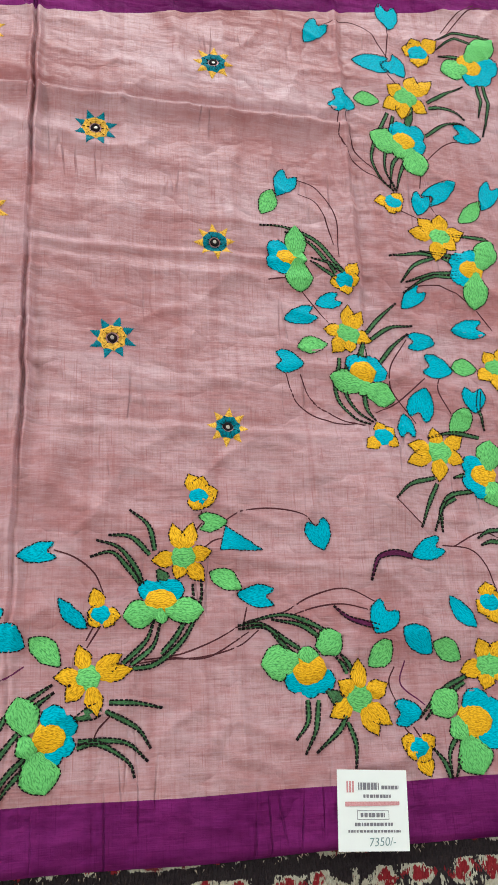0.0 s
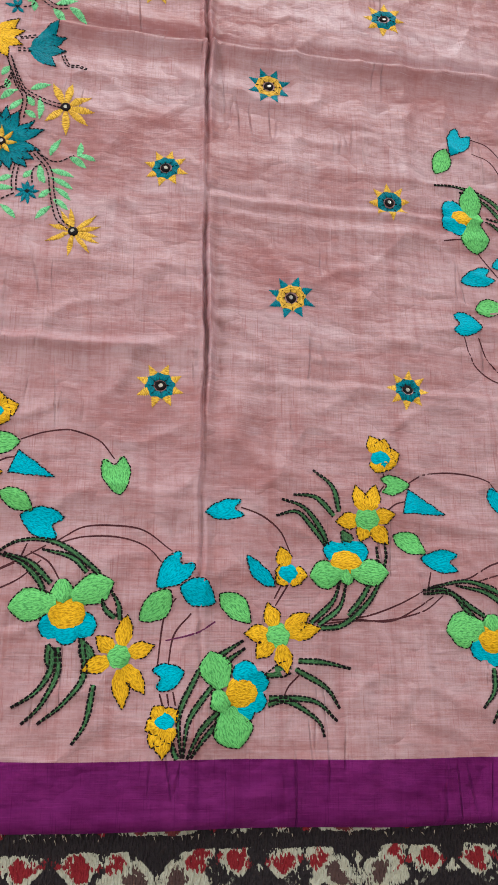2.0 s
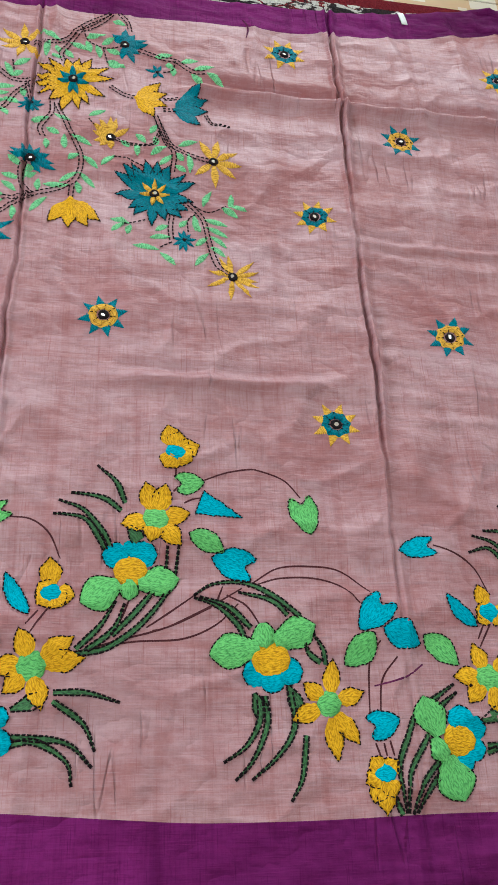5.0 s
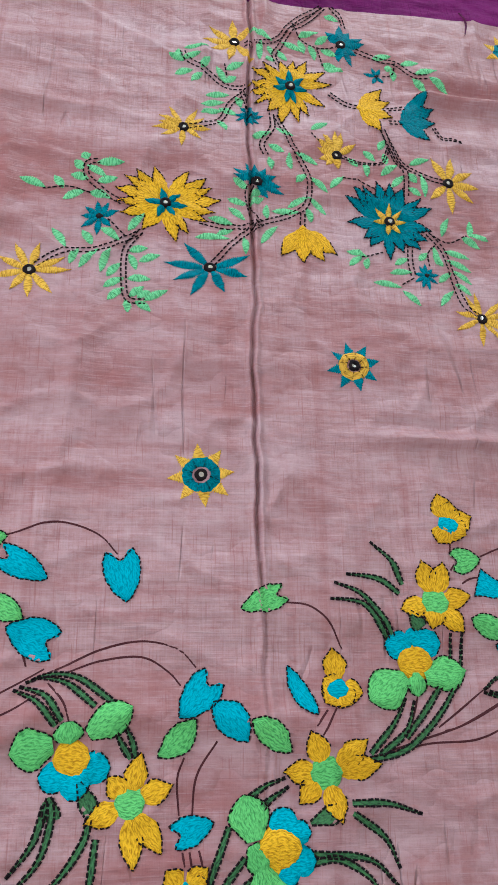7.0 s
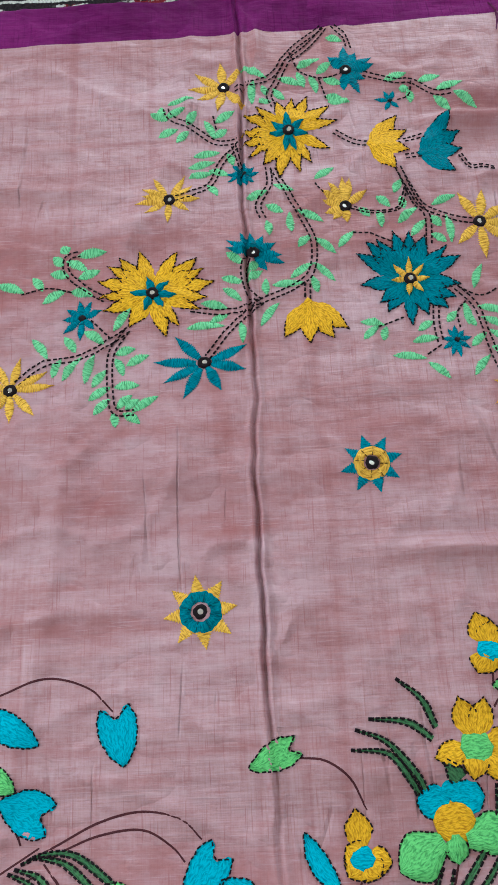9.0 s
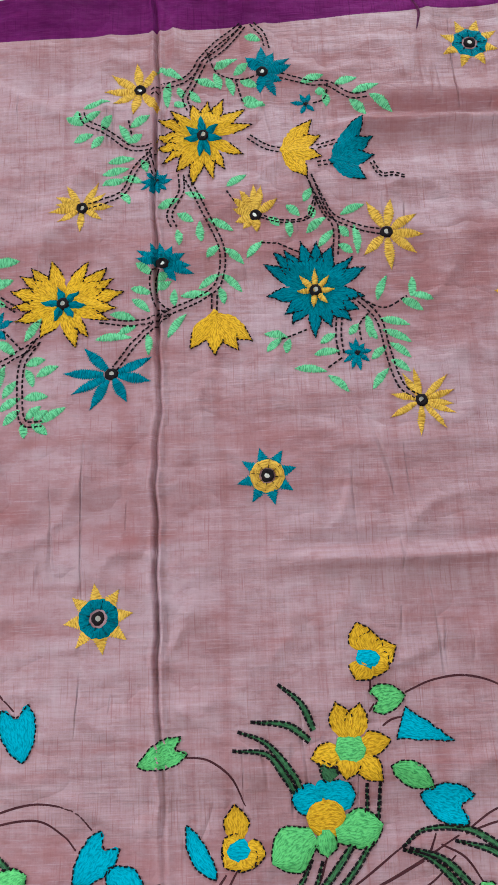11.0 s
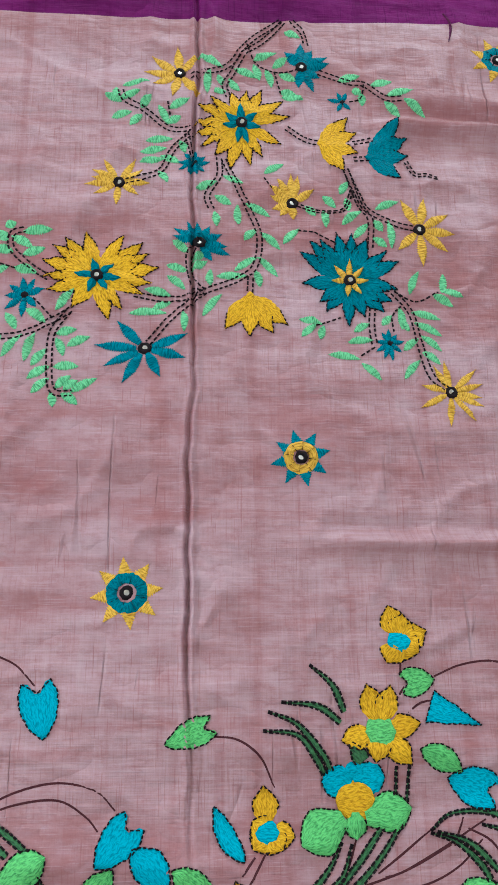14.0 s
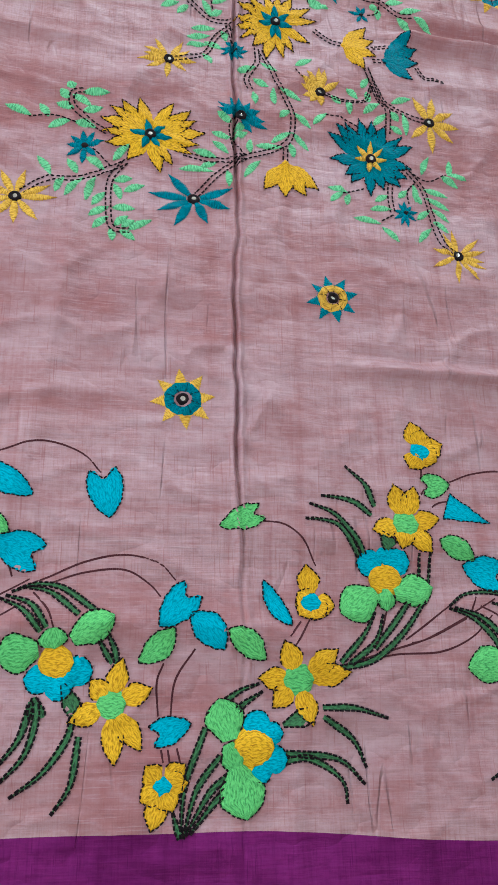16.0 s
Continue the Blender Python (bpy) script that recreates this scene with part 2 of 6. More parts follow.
def box(name, lo, hi, material, parent=None, bevel=0.0):
    bm = bmesh.new()
    bmesh.ops.create_cube(bm, size=1)
    for v in bm.verts:
        v.co = Vector([lo[i] + (hi[i] - lo[i]) * (v.co[i] + 0.5) for i in range(3)])
    if bevel:
        bmesh.ops.bevel(bm, geom=bm.edges[:], offset=bevel, segments=2, affect="EDGES")
    me = bpy.data.meshes.new(name)
    bm.to_mesh(me)
    bm.free()
    me.materials.append(material)
    ob = new(name, me)
    if parent:
        ob.parent = parent
    return ob


def smooth_line(pts, step_len=0.004):
    """A Catmull-Rom line through a few points, as evenly spaced points."""
    p = [np.array(q, float) for q in pts]
    p = [2 * p[0] - p[1]] + p + [2 * p[-1] - p[-2]]
    out = []
    for i in range(1, len(p) - 2):
        n = max(2, int(np.linalg.norm(p[i + 1] - p[i]) / step_len))
        for k in range(n):
            t = k / n
            out.append(0.5 * (2 * p[i] + (p[i + 1] - p[i - 1]) * t + (2 * p[i - 1] - 5 * p[i] + 4 * p[i + 1] - p[i + 2]) * t * t + (3 * p[i] - p[i - 1] - 3 * p[i + 1] + p[i + 2]) * t ** 3))
    out.append(p[-2])
    return np.array(out)


# ---- the lie of the cloth ----
FOLD_A, FOLD_B, FOLD_C = 0.037, -0.392, 0.503


def gauss(v, s):
    return math.exp(-(v / s) ** 2)


def ease(v, a, b):
    t = min(1.0, max(0.0, (v - a) / (b - a)))
    return t * t * (3 - 2 * t)


def lie(x, y):
    """Height of the cloth over the carpet."""
    n = noise.noise
    w1 = 0.005 * n(Vector((0.3, 3.1 * y, 0.0))) + 0.0042 * n(Vector((2.3, 13 * y, 0.0))) + 0.0016 * n(Vector((4.1, 36 * y, 0.0)))
    w2 = 0.004 * n(Vector((5.3, 3.7 * y, 0.0))) + 0.0048 * n(Vector((7.3, 14 * y, 0.0))) + 0.0018 * n(Vector((9.1, 38 * y, 0.0)))
    z = 0.0070 + 0.0055 * n(Vector((2.1 * x, 3.1 * y, 0.5))) + 0.0024 * n(Vector((6 * x, 11 * y, 3.5)))
    r1 = max(0.0, 1 - 3.2 * abs(n(Vector((2.3 * x + 0.25 * y, 7.5 * y + 0.6 * x, 9.1)))))
    r2 = max(0.0, 1 - 3.6 * abs(n(Vector((8.5 * x, 2.4 * y + 0.5 * x, 4.7)))))
    r3 = max(0.0, 1 - 4.0 * abs(n(Vector((9 * x + 7 * y, 9 * y - 5 * x, 2.2)))))
    z += 0.0046 * r1 * r1 + 0.0042 * r2 * r2 + 0.0034 * r3 * r3 * r3
    z += 0.0007 * n(Vector((34 * x, 6 * y, 1.5))) + 0.0008 * n(Vector((5 * x, 34 * y, 7.5)))
    a = x - FOLD_A - w1
    k = max(0.0, 0.6 + 1.3 * n(Vector((1.0, 5 * y, 2.0))))
    fade = 0.15 + 0.85 * ease(y, 0.10, 0.34)
    z += fade * (0.0038 * gauss(a + 0.0045, 0.0030) + 0.0072 * k * gauss(a - 0.0060, 0.0040) - (0.0026 + 0.0064 * k) * gauss(a - 0.0005, 0.0025) - 0.0038 * k * gauss(a - 0.017, 0.008)) + 0.0045 * gauss(a, 0.04)
    b = x - FOLD_B - w2
    k = max(0.0, 0.55 + 1.3 * n(Vector((4.0, 6 * y, 2.0))))
    z += fade * (0.0030 * gauss(b + 0.0042, 0.0028) + 0.0048 * k * gauss(b - 0.0045, 0.0028) - (0.0022 + 0.0066 * k) * gauss(b, 0.0023) - 0.0020 * k * gauss(b - 0.011, 0.005)) + 0.0025 * gauss(b, 0.03)
    c = x - FOLD_C - 0.02 * (y - 0.9) - w1
    z += 0.0055 * gauss(c, 0.006) * ease(y, 0.30, 0.75) - 0.003 * gauss(c - 0.012, 0.008) * ease(y, 0.35, 0.7)
    z += 0.009 * gauss(x - 0.078 - 0.25 * (y - 0.36), 0.022) * gauss(y - 0.36, 0.06) - 0.004 * gauss(x - 0.055, 0.012) * gauss(y - 0.31, 0.06)
    z += 0.016 * gauss(c - 0.01, 0.05) * gauss(y - 0.33, 0.09)
    for y0, x0, x1, h, s in ((0.912, -0.22, 0.55, 0.0125, 0.009), (0.665, 0.0, 0.45, 0.0055, 0.006), (0.437, -0.26, 0.0, 0.004, 0.005), (0.442, -0.30, 0.02, 0.0085, 0.008), (0.402, 0.04, 0.5, 0.0028, 0.006), (0.80, -0.70, -0.40, 0.004, 0.02), (0.935, -0.75, -0.38, 0.004, 0.025), (0.165, -0.7, 0.6, 0.003, 0.03)):
        d = y - y0 - 0.006 * n(Vector((4 * x, y0 * 9, 0.0)))
        z += h * ease(x, x0, x0 + 0.08) * (1 - ease(x, x1 - 0.08, x1)) * (gauss(d, s) - 0.5 * gauss(d - 1.8 * s, 1.2 * s))
    return max(z, -0.0042)


def low_in(x):
    return -0.007 - 0.017 * ease(x, -0.42, -0.15) + 0.002 * noise.noise(Vector((6 * x, 0.2, 0)))


def low_out(x):
    return low_in(x) - 0.067 + 0.003 * noise.noise(Vector((5 * x, 4.2, 0)))


def top_in(x):
    return 1.046 + 0.012 * ease(x, -0.5, -0.1) + 0.012 * math.log1p(math.exp((x - 0.02) / 0.06)) + 0.003 * noise.noise(Vector((5 * x, 8.2, 0)))


def top_out(x):
    return top_in(x) + 0.066 + 0.007 * noise.noise(Vector((4 * x, 2.2, 0)))


# ---- room ----
def room():
    lo, hi, y0, y1, top = -2.5, 2.5, -2.0, 5.2, 2.7
    zf = -0.012

    # Walls, window gaps and ceiling are unseen, added for bounce light and reflections.
    def wall(name, a, b):
        return tagged(box(name, a, b, WALL), "plain off-white unseen wall added to close the room", "wall", kind="structure")

    for a, b in (((lo - 0.12, y0, zf), (lo, y1, 0.7)), ((lo - 0.12, y0, 2.3), (lo, y1, top)), ((lo - 0.12, y0, 0.7), (lo, -0.7, 2.3)), ((lo - 0.12, 1.3, 0.7), (lo, y1, 2.3))):
        wall("wall_west", a, b)
    wall("wall_south", (lo, y0 - 0.12, zf), (hi, y0, top))
    for a, b in (((hi, y0, zf), (hi + 0.12, y1, 0.7)), ((hi, y0, 2.3), (hi + 0.12, y1, top)), ((hi, y0, 0.7), (hi + 0.12, -0.1, 2.3)), ((hi, 1.9, 0.7), (hi + 0.12, y1, 2.3))):
        wall("wall_east", a, b)
    for a, b in (((lo, y1, zf), (hi, y1 + 0.12, 1.0)), ((lo, y1, 2.5), (hi, y1 + 0.12, top)), ((lo, y1, 1.0), (-0.45, y1 + 0.12, 2.5)), ((1.55, y1, 1.0), (hi, y1 + 0.12, 2.5))):
        wall("wall_north", a, b)
    tagged(box("ceiling", (lo, y0, top), (hi, y1, top + 0.1), WALL), "plain white unseen ceiling added to close the room", "ceiling", kind="structure")
    floor = tagged(box("floor", (lo, y0, -0.06), (hi, y1, -0.0135), GROUT), "beige tiled floor with printed cream squares", "floor", kind="structure")
    tagged(box("floor", (lo, y0, -0.0134), (hi, 0.93, -0.0122), TILE), "beige tiled floor under the carpet", "floor", kind="structure")
    s = 0.30
    tile = None
    for i in range(-7, 9):
        for j in range(0, 14):
            x, y = -0.234 + i * s, 1.168 + j * s - 0.236
            if tile is None:
                tile = box("tile", (0.0008, 0.0008, -0.0135), (s - 0.0008, s - 0.0008, -0.012), TILE, floor, 0.0006)
                t = tile
            else:
                t = new("tile", tile.data)
                t.parent = floor
            t.location = (x, y, 0)


room()


# ---- carpet ----
def carpet():
    rug = tagged(new("carpet"), "worn red, black and cream patterned carpet on tiles", "carpet")
    nx, ny = 160, 110
    v, f = [], []
    for j in range(ny + 1):
        for i in range(nx + 1):
            x, y = -1.7 + 3.4 * i / nx, -1.1 + 2.3 * j / ny
            edge = min(1, (ny - j) / 1.2) * min(1, j / 1.2)
            v.append((x, y + (0.002 * noise.noise(Vector((9 * x, 0, 0))) if j == ny else 0), -0.0105 + (0.0055 + 0.0006 * noise.noise(Vector((40 * x, 40 * y, 0)))) * edge))
    for j in range(ny):
        for i in range(nx):
            a = j * (nx + 1) + i
            f.append((a, a + 1, a + nx + 2, a + nx + 1))
    obj("woven_field", v, f, CARPET, rug)
    # loose cream yarn ends along the edge of the saree
    v, f = [], []
    rng = random.Random(5)
    for k in range(200):
        x = rng.uniform(-0.6, 0.75)
        y = low_out(x) - rng.uniform(-0.002, 0.006)
        a, l, w = rng.uniform(-2.4, -0.7), rng.uniform(0.002, 0.006), 0.0006
        dx, dy = math.cos(a) * l, math.sin(a) * l
        b = len(v)
        v += [(x - w, y, -0.004), (x + w, y, -0.004), (x + dx, y + dy, -0.003), (x + dx * 0.5, y + dy * 0.5, -0.0018)]
        f += [(b, b + 1, b + 3), (b, b + 3, b + 2), (b + 1, b + 2, b + 3)]
    tagged(obj("yarn_fringe", v, f, plain("cream_yarn", (0.5, 0.42, 0.33), 0.9), rug), "short cream yarn ends", kind="stuff")


carpet()

# ---- saree ----
SAREE = tagged(new("saree"), "rose silk saree with purple borders and bright floral embroidery on carpet", "saree")


def columns(x0, x1):
    """Columns of the cloth's mesh, close together along the fold lines."""
    xs, x = [], x0
    while x < x1:
        xs.append(x)
        near = min(abs(x - FOLD_A), abs(x - FOLD_B), abs(x - FOLD_C))
        x += 0.0011 if near < 0.022 else 0.0045 if -0.8 < x < 0.95 else 0.012
    return xs + [x1]


def sheet(name, lo, hi, material, rows, label, x0=-1.3, x1=1.3, drop=0):
    v, f = [], []
    xs = columns(x0, x1)
    for x in xs:
        a, b = lo(x), hi(x)
        for j in range(rows + 1):
            y = a + (b - a) * j / rows
            z = lie(x, y)
            if (drop == -1 and j == 0) or (drop == 1 and j == rows):
                z = -0.0035
            elif (drop == -1 and j == 1) or (drop == 1 and j == rows - 1):
                z *= 0.75
            v.append((x, y, z))
    for i in range(len(xs) - 1):
        for j in range(rows):
            a = i * (rows + 1) + j
            f.append((a, a + rows + 1, a + rows + 2, a + 1))
    return obj(name, v, f, material, SAREE, label)


sheet("cloth", low_in, top_in, SILK, 260, "rose handloom silk with fold lines")
sheet("border", low_out, low_in, PURPLE, 14, "plain purple silk border", drop=-1)
sheet("border", top_in, top_out, PURPLE, 14, "plain purple silk border", drop=1)


# ---- embroidery ----
RNG = random.Random(11)


def outline_of(base, tip, width, shape, satin=False):
    """The edge of a petal or leaf between base and tip, as two sides of points, with its axis."""
    b, t = np.array(base, float), np.array(tip, float)
    ax = t - b
    length = float(np.linalg.norm(ax)) or 1e-6
    ax /= length
    sd = np.array((-ax[1], ax[0]))
    n = max(12, int(length / 0.0011)) if satin else max(6, int(length / 0.0028))
    left, right = [], []
    for i in range(n + 1):
        s = i / n
        if shape == "petal":
            w = math.sin(math.pi * (0.22 + 0.78 * s) ** 1.15) ** 1.2
        elif shape == "leaf":
            w = math.sin(math.pi * s) ** 0.75 * (1.1 - 0.25 * s)
        elif shape == "heart":
            w = math.sin(math.pi * (0.16 + 0.84 * s) ** 0.85) ** 0.72 * 1.04
        elif shape == "spike":
            w = (1 - s) ** 0.9
        elif shape == "lobe":
            w = 0.42 * (1 - s) + 0.90 * math.sin(math.pi * s ** 1.35) ** 0.8
        else:
            w = math.sqrt(max(0.0, 1 - (2 * s - 1) ** 2))
        w *= width / 2
        jag = 0.0009
        if satin:
            w *= 1.12 if i % 2 else 0.78
            jag = 0.0003
        bow = 0.05 * length * math.sin(math.pi * s)
        c = b + ax * (s * length) + sd * bow * (1 if shape == "leaf" else 0)
        left.append(c + sd * (w + RNG.uniform(-jag, jag)))
        right.append(c - sd * (w + RNG.uniform(-jag, jag)))
    return left, right, ax, length


def patch(name, base, tip, width, material, parent, shape="petal", lift=0.0010, label=""):
    """One field of close stitches, slightly raised over the cloth."""
    left, right, ax, length = outline_of(base, tip, width, shape, material in (MINT, YELLOW_SATIN, TEAL_SATIN))
    m, n = 5, len(left)
    v, f, uv = [], [], []
    notch = 0.30 * length if shape == "heart" else 0.0
    for i in range(n):
        for j in range(m + 1):
            k = j / m
            p = left[i] * (1 - k) + right[i] * k
            if notch and i < 5:
                p = p + ax * notch * max(0.0, 1 - 1.5 * abs(2 * k - 1)) * (1 - i / 5)
            d = 1 - (2 * k - 1) ** 2
            z = lie(p[0], p[1]) + (0.0002 if j in (0, m) else lift * (0.55 + 0.45 * d)) + RNG.uniform(-0.0001, 0.0001)
            v.append((p[0], p[1], z))
            uv.append((i / (n - 1) * length + base[0] * 7, (k - 0.5) * width + base[1] * 7))
    for i in range(n - 1):
        for j in range(m):
            a = i * (m + 1) + j
            f.append((a, a + m + 1, a + m + 2, a + 1))
    ob = obj(name, v, f, material, parent, label, uv)
    middle = [(left[0] + right[0]) / 2 + ax * notch * 0.7] if notch else []
    return ob, left + right[::-1] + middle


def dashes(loops, parent, on=0.0033, off=0.0017, width=0.0014, closed=True, lift=0.0012, name="running_stitch", material=None, base=0.0009):
    """Running stitch along one or more lines: each stitch a short ridge of thread."""
    v, f = [], []
    for pts in loops:
        p = np.array(list(pts) + ([pts[0]] if closed else []), float)
        seg = np.linalg.norm(np.diff(p, axis=0), axis=1)
        run = np.concatenate([[0], np.cumsum(seg)])
        s = 0.0
        while s < run[-1] - on * 0.4:
            e = min(run[-1], s + on * RNG.uniform(0.8, 1.2))
            a = np.array([np.interp(s, run, p[:, 0]), np.interp(s, run, p[:, 1])])
            b = np.array([np.interp(e, run, p[:, 0]), np.interp(e, run, p[:, 1])])
            d = b - a
            l = np.linalg.norm(d)
            if l > 1e-5:
                d /= l
                q = np.array((-d[1], d[0])) * width / 2
                i = len(v)
                za, zb = lie(*a) + base, lie(*b) + base
                for c, z in ((a + q, za), (a - q, za), (b - q, zb), (b + q, zb)):
                    v.append((c[0], c[1], z))
                for c, z in ((a + d * l * 0.2, za), (b - d * l * 0.2, zb)):
                    v.append((c[0], c[1], z + lift))
                f += [(i, i + 4, i + 1), (i + 1, i + 4, i + 5, i + 2), (i + 2, i + 5, i + 3), (i + 3, i + 5, i + 4, i)]
            s = e + off * RNG.uniform(0.7, 1.3)
    if v:
        return obj(name, v, f, material or BLACK, parent, smooth=False)


def ribbon(name, pts, widths, material, parent, lift=0.0007, label=""):
    """A stitched or printed line that follows the cloth."""
    p = smooth_line(pts)
    n = len(p)
    v, f, uv, left, right = [], [], [], [], []
    for i in range(n):
        d = p[min(n - 1, i + 1)] - p[max(0, i - 1)]
        d /= np.linalg.norm(d) + 1e-9
        q = np.array((-d[1], d[0]))
        s = i / (n - 1)
        w = np.interp(s, np.linspace(0, 1, len(widths)), widths) / 2
        for k, h in ((-1, 0.0001), (0, lift), (1, 0.0001)):
            c = p[i] + q * w * k
            v.append((c[0], c[1], lie(*c) + h))
            uv.append((s * n * 0.004 + pts[0][0] * 5, w * k))
        left.append(p[i] + q * w)
        right.append(p[i] - q * w)
    for i in range(n - 1):
        for j in range(2):
            a = i * 3 + j
            f.append((a, a + 3, a + 4, a + 1))
    return obj(name, v, f, material, parent, label, uv), left, right


class Motif:
    """Places the pieces of one embroidered motif, moved, turned or mirrored as a stencil would be."""

    def __init__(self, dx=0.0, dy=0.0, leaf_a=None, leaf_b=None, ky=1.0):
        self.dx, self.dy, self.leaf_a, self.leaf_b, self.ky = dx, dy, leaf_a, leaf_b, ky

    def at(self, p):
        return (p[0] + self.dx, p[1] * self.ky + self.dy)

    def flower(self, name, c, r, w, tips, color, heart, edged=True, start=0.45, knot=False, label="", lift=0.0011, edge_from=0.36):
        """Petals to each tip round a heart of stitches; knot: a small mirror ringed in black."""
        c = self.at(c)
        if edged and len(tips) < 9:
            r *= 1.25
        ob, ring = patch(name, (c[0] - r, c[1]), (c[0] + r, c[1]), 2 * r, heart, SAREE, "disc", lift + 0.0008, label)
        loops = []
        for t in tips:
            t = self.at(t)
            b = (c[0] + (t[0] - c[0]) * start * 0.55, c[1] + (t[1] - c[1]) * start * 0.55)
            wide = w * (RNG.uniform(0.74, 1.05) if len(tips) > 9 and edged else 1.06 if edged else 1.0)
            _, o = patch("petal", b, t, wide, color, ob, "petal", lift + RNG.uniform(0, 0.0005))
            half = len(o) // 2
            k = int(half * edge_from)
            loops.append(o[k:2 * half - k])
        if edged:
            dashes(loops, ob, closed=False)
        if knot:
            self.knot(c, ob, lift)
        return ob

    def knot(self, c, ob, lift=0.0011):
        n, v, f = 18, [], []
        h0 = lie(*c) + lift
        for i in range(n):
            a = 2 * math.pi * i / n
            for rr, h in ((0.0024, 0.0006), (0.0034, 0.0020), (0.0054, 0.0017), (0.0068 + RNG.uniform(-0.0006, 0.0006), -0.0006)):
                v.append((c[0] + rr * math.cos(a), c[1] + rr * math.sin(a), h0 + h))
        for i in range(n):
            for j in range(3):
                a, b = i * 4 + j, ((i + 1) % n) * 4 + j
                f.append((a, a + 1, b + 1, b))
        obj("black_ring", v, f, BLACK, ob)
        tx, ty = RNG.uniform(-0.25, 0.25), RNG.uniform(-0.25, 0.25)
        v = [(c[0], c[1], h0 + 0.0011)] + [(c[0] + 0.003 * math.cos(k * 2 * math.pi / n), c[1] + 0.003 * math.sin(k * 2 * math.pi / n), h0 + 0.0008 + 0.003 * (tx * math.cos(k * 2 * math.pi / n) + ty * math.sin(k * 2 * math.pi / n))) for k in range(n)]
        obj("mirror", v, [(0, 1 + k, 1 + (k + 1) % n) for k in range(n)], MIRROR, ob, "tiny round mirror")

    def leaf(self, b, t, w, color, shape="leaf", name="leaf", edged=True):
        ob, o = patch(name, self.at(b), self.at(t), w, color, SAREE, shape)
        if edged:
            dashes([o], ob)
        return ob

    def blob(self, name, discs, color, parent, lift=0.0012):
        """Rounded fields that run together, each given by its middle and its half width."""
        loops = []
        for x, y, r in discs:
            c = self.at((x, y))
            ob, o = patch(name, (c[0] - r, c[1]), (c[0] + r, c[1]), 2 * r * 0.95, color, parent, "disc", lift + RNG.uniform(0, 0.0003))
            loops.append(o)
        return loops

    def iris(self, c, r, blue, green):
        """A turquoise flower with a yellow middle and green sepals."""
        cc = self.at(c)
        r *= 1.18
        ob, _ = patch("embroidered_iris", (cc[0] - r, cc[1]), (cc[0] + r, cc[1]), 2 * r, YELLOW, SAREE, "disc", 0.0030)
        loops = []
        for b in blue:
            loops += self.blob("petal", [b], CYAN, ob, 0.0014)
        for b, t, w in green:
            _, o = patch("sepal", self.at(b), self.at(t), 1.12 * w, GREEN, ob, "lobe", 0.0034)
            loops.append(o)
        # the outline runs round the flower alone, not where its fields overlap
        discs = [(*cc, r)] + [(*self.at(b[:2]), 0.93 * b[2]) for b in blue]
        runs = []
        for o in loops:
            run = []
            for q in o + o[:1]:
                if all((q[0] - x) ** 2 + (q[1] - y) ** 2 > k * k for x, y, k in discs):
                    run.append(q)
                else:
                    runs.append(run)
                    run = []
            runs.append(run)
        dashes([run for run in runs if len(run) > 1], ob, closed=False)
        return ob

    def stem(self, pts, w=0.0021, color=None):
        ribbon("stem", [self.at(p) for p in pts], [w * 0.8, w, w * 0.7], color or BROWN, SAREE, 0.0003)

    def blade(self, pts, w=0.0058, color=None):
        ob, l, r = ribbon("grass_blade", [self.at(p) for p in pts], [w * 0.2, w * 0.6, w, w * 0.8], color or PRINT, SAREE, 0.0008)
        dashes([l, r], ob, 0.0040, 0.0014, 0.0019, False)

    def vine(self, pts, gap=0.0055):
        p = smooth_line([self.at(q) for q in pts])
        d = np.gradient(p, axis=0)
        d /= np.linalg.norm(d, axis=1)[:, None] + 1e-9
        q = np.stack([-d[:, 1], d[:, 0]], 1) * gap / 2
        dashes([p + q, p - q] if gap else [p], SAREE, 0.0042, 0.0020, 0.0019, False, 0.0012, "vine_stitch")


def rosette(x, y, r, outer, inner):
    """An eight-pointed star round a ring of close stitches and a small mirror."""
    n = 8
    ob = None
    turn = RNG.uniform(0, 0.7)
    c = (x, y)
    v, f, uv = [], [], []
    k = 40
    for i in range(k):
        a = 2 * math.pi * i / k
        for j in range(4):
            rr = r * (0.27 + 0.33 * j / 3) * (1 + 0.03 * math.sin(8 * a))
            px, py = x + rr * math.cos(a), y + rr * 0.97 * math.sin(a)
            v.append((px, py, lie(px, py) + (0.0016 if j in (1, 2) else 0.0005)))
            uv.append((rr, a * r * 0.5))
    for i in range(k):
        for j in range(3):
            a, b = i * 4 + j, ((i + 1) % k) * 4 + j
            f.append((a, a + 1, b + 1, b))
    ob = obj("rosette", v, f, inner, SAREE, "star rosette of yellow and teal stitches round a mirror", uv)
    loops = []
    for i in range(n):
        a = turn + 2 * math.pi * i / n
        b = (x + 0.52 * r * math.cos(a), y + 0.52 * r * math.sin(a))
        t = (x + r * RNG.uniform(0.95, 1.05) * math.cos(a), y + r * math.sin(a))
        patch("point", b, t, 0.44 * r, outer, ob, "spike", 0.0010)
        a2 = a + math.pi / n
        loops.append([(x + 0.25 * r * math.cos(a2), y + 0.25 * r * math.sin(a2)), (x + 0.58 * r * math.cos(a2), y + 0.58 * r * math.sin(a2))])
    dashes(loops, ob, 0.004, 0.001, 0.0007, False, 0.0022, "parting_stitch", base=0.0004)
    Motif().knot(c, ob)
    return ob



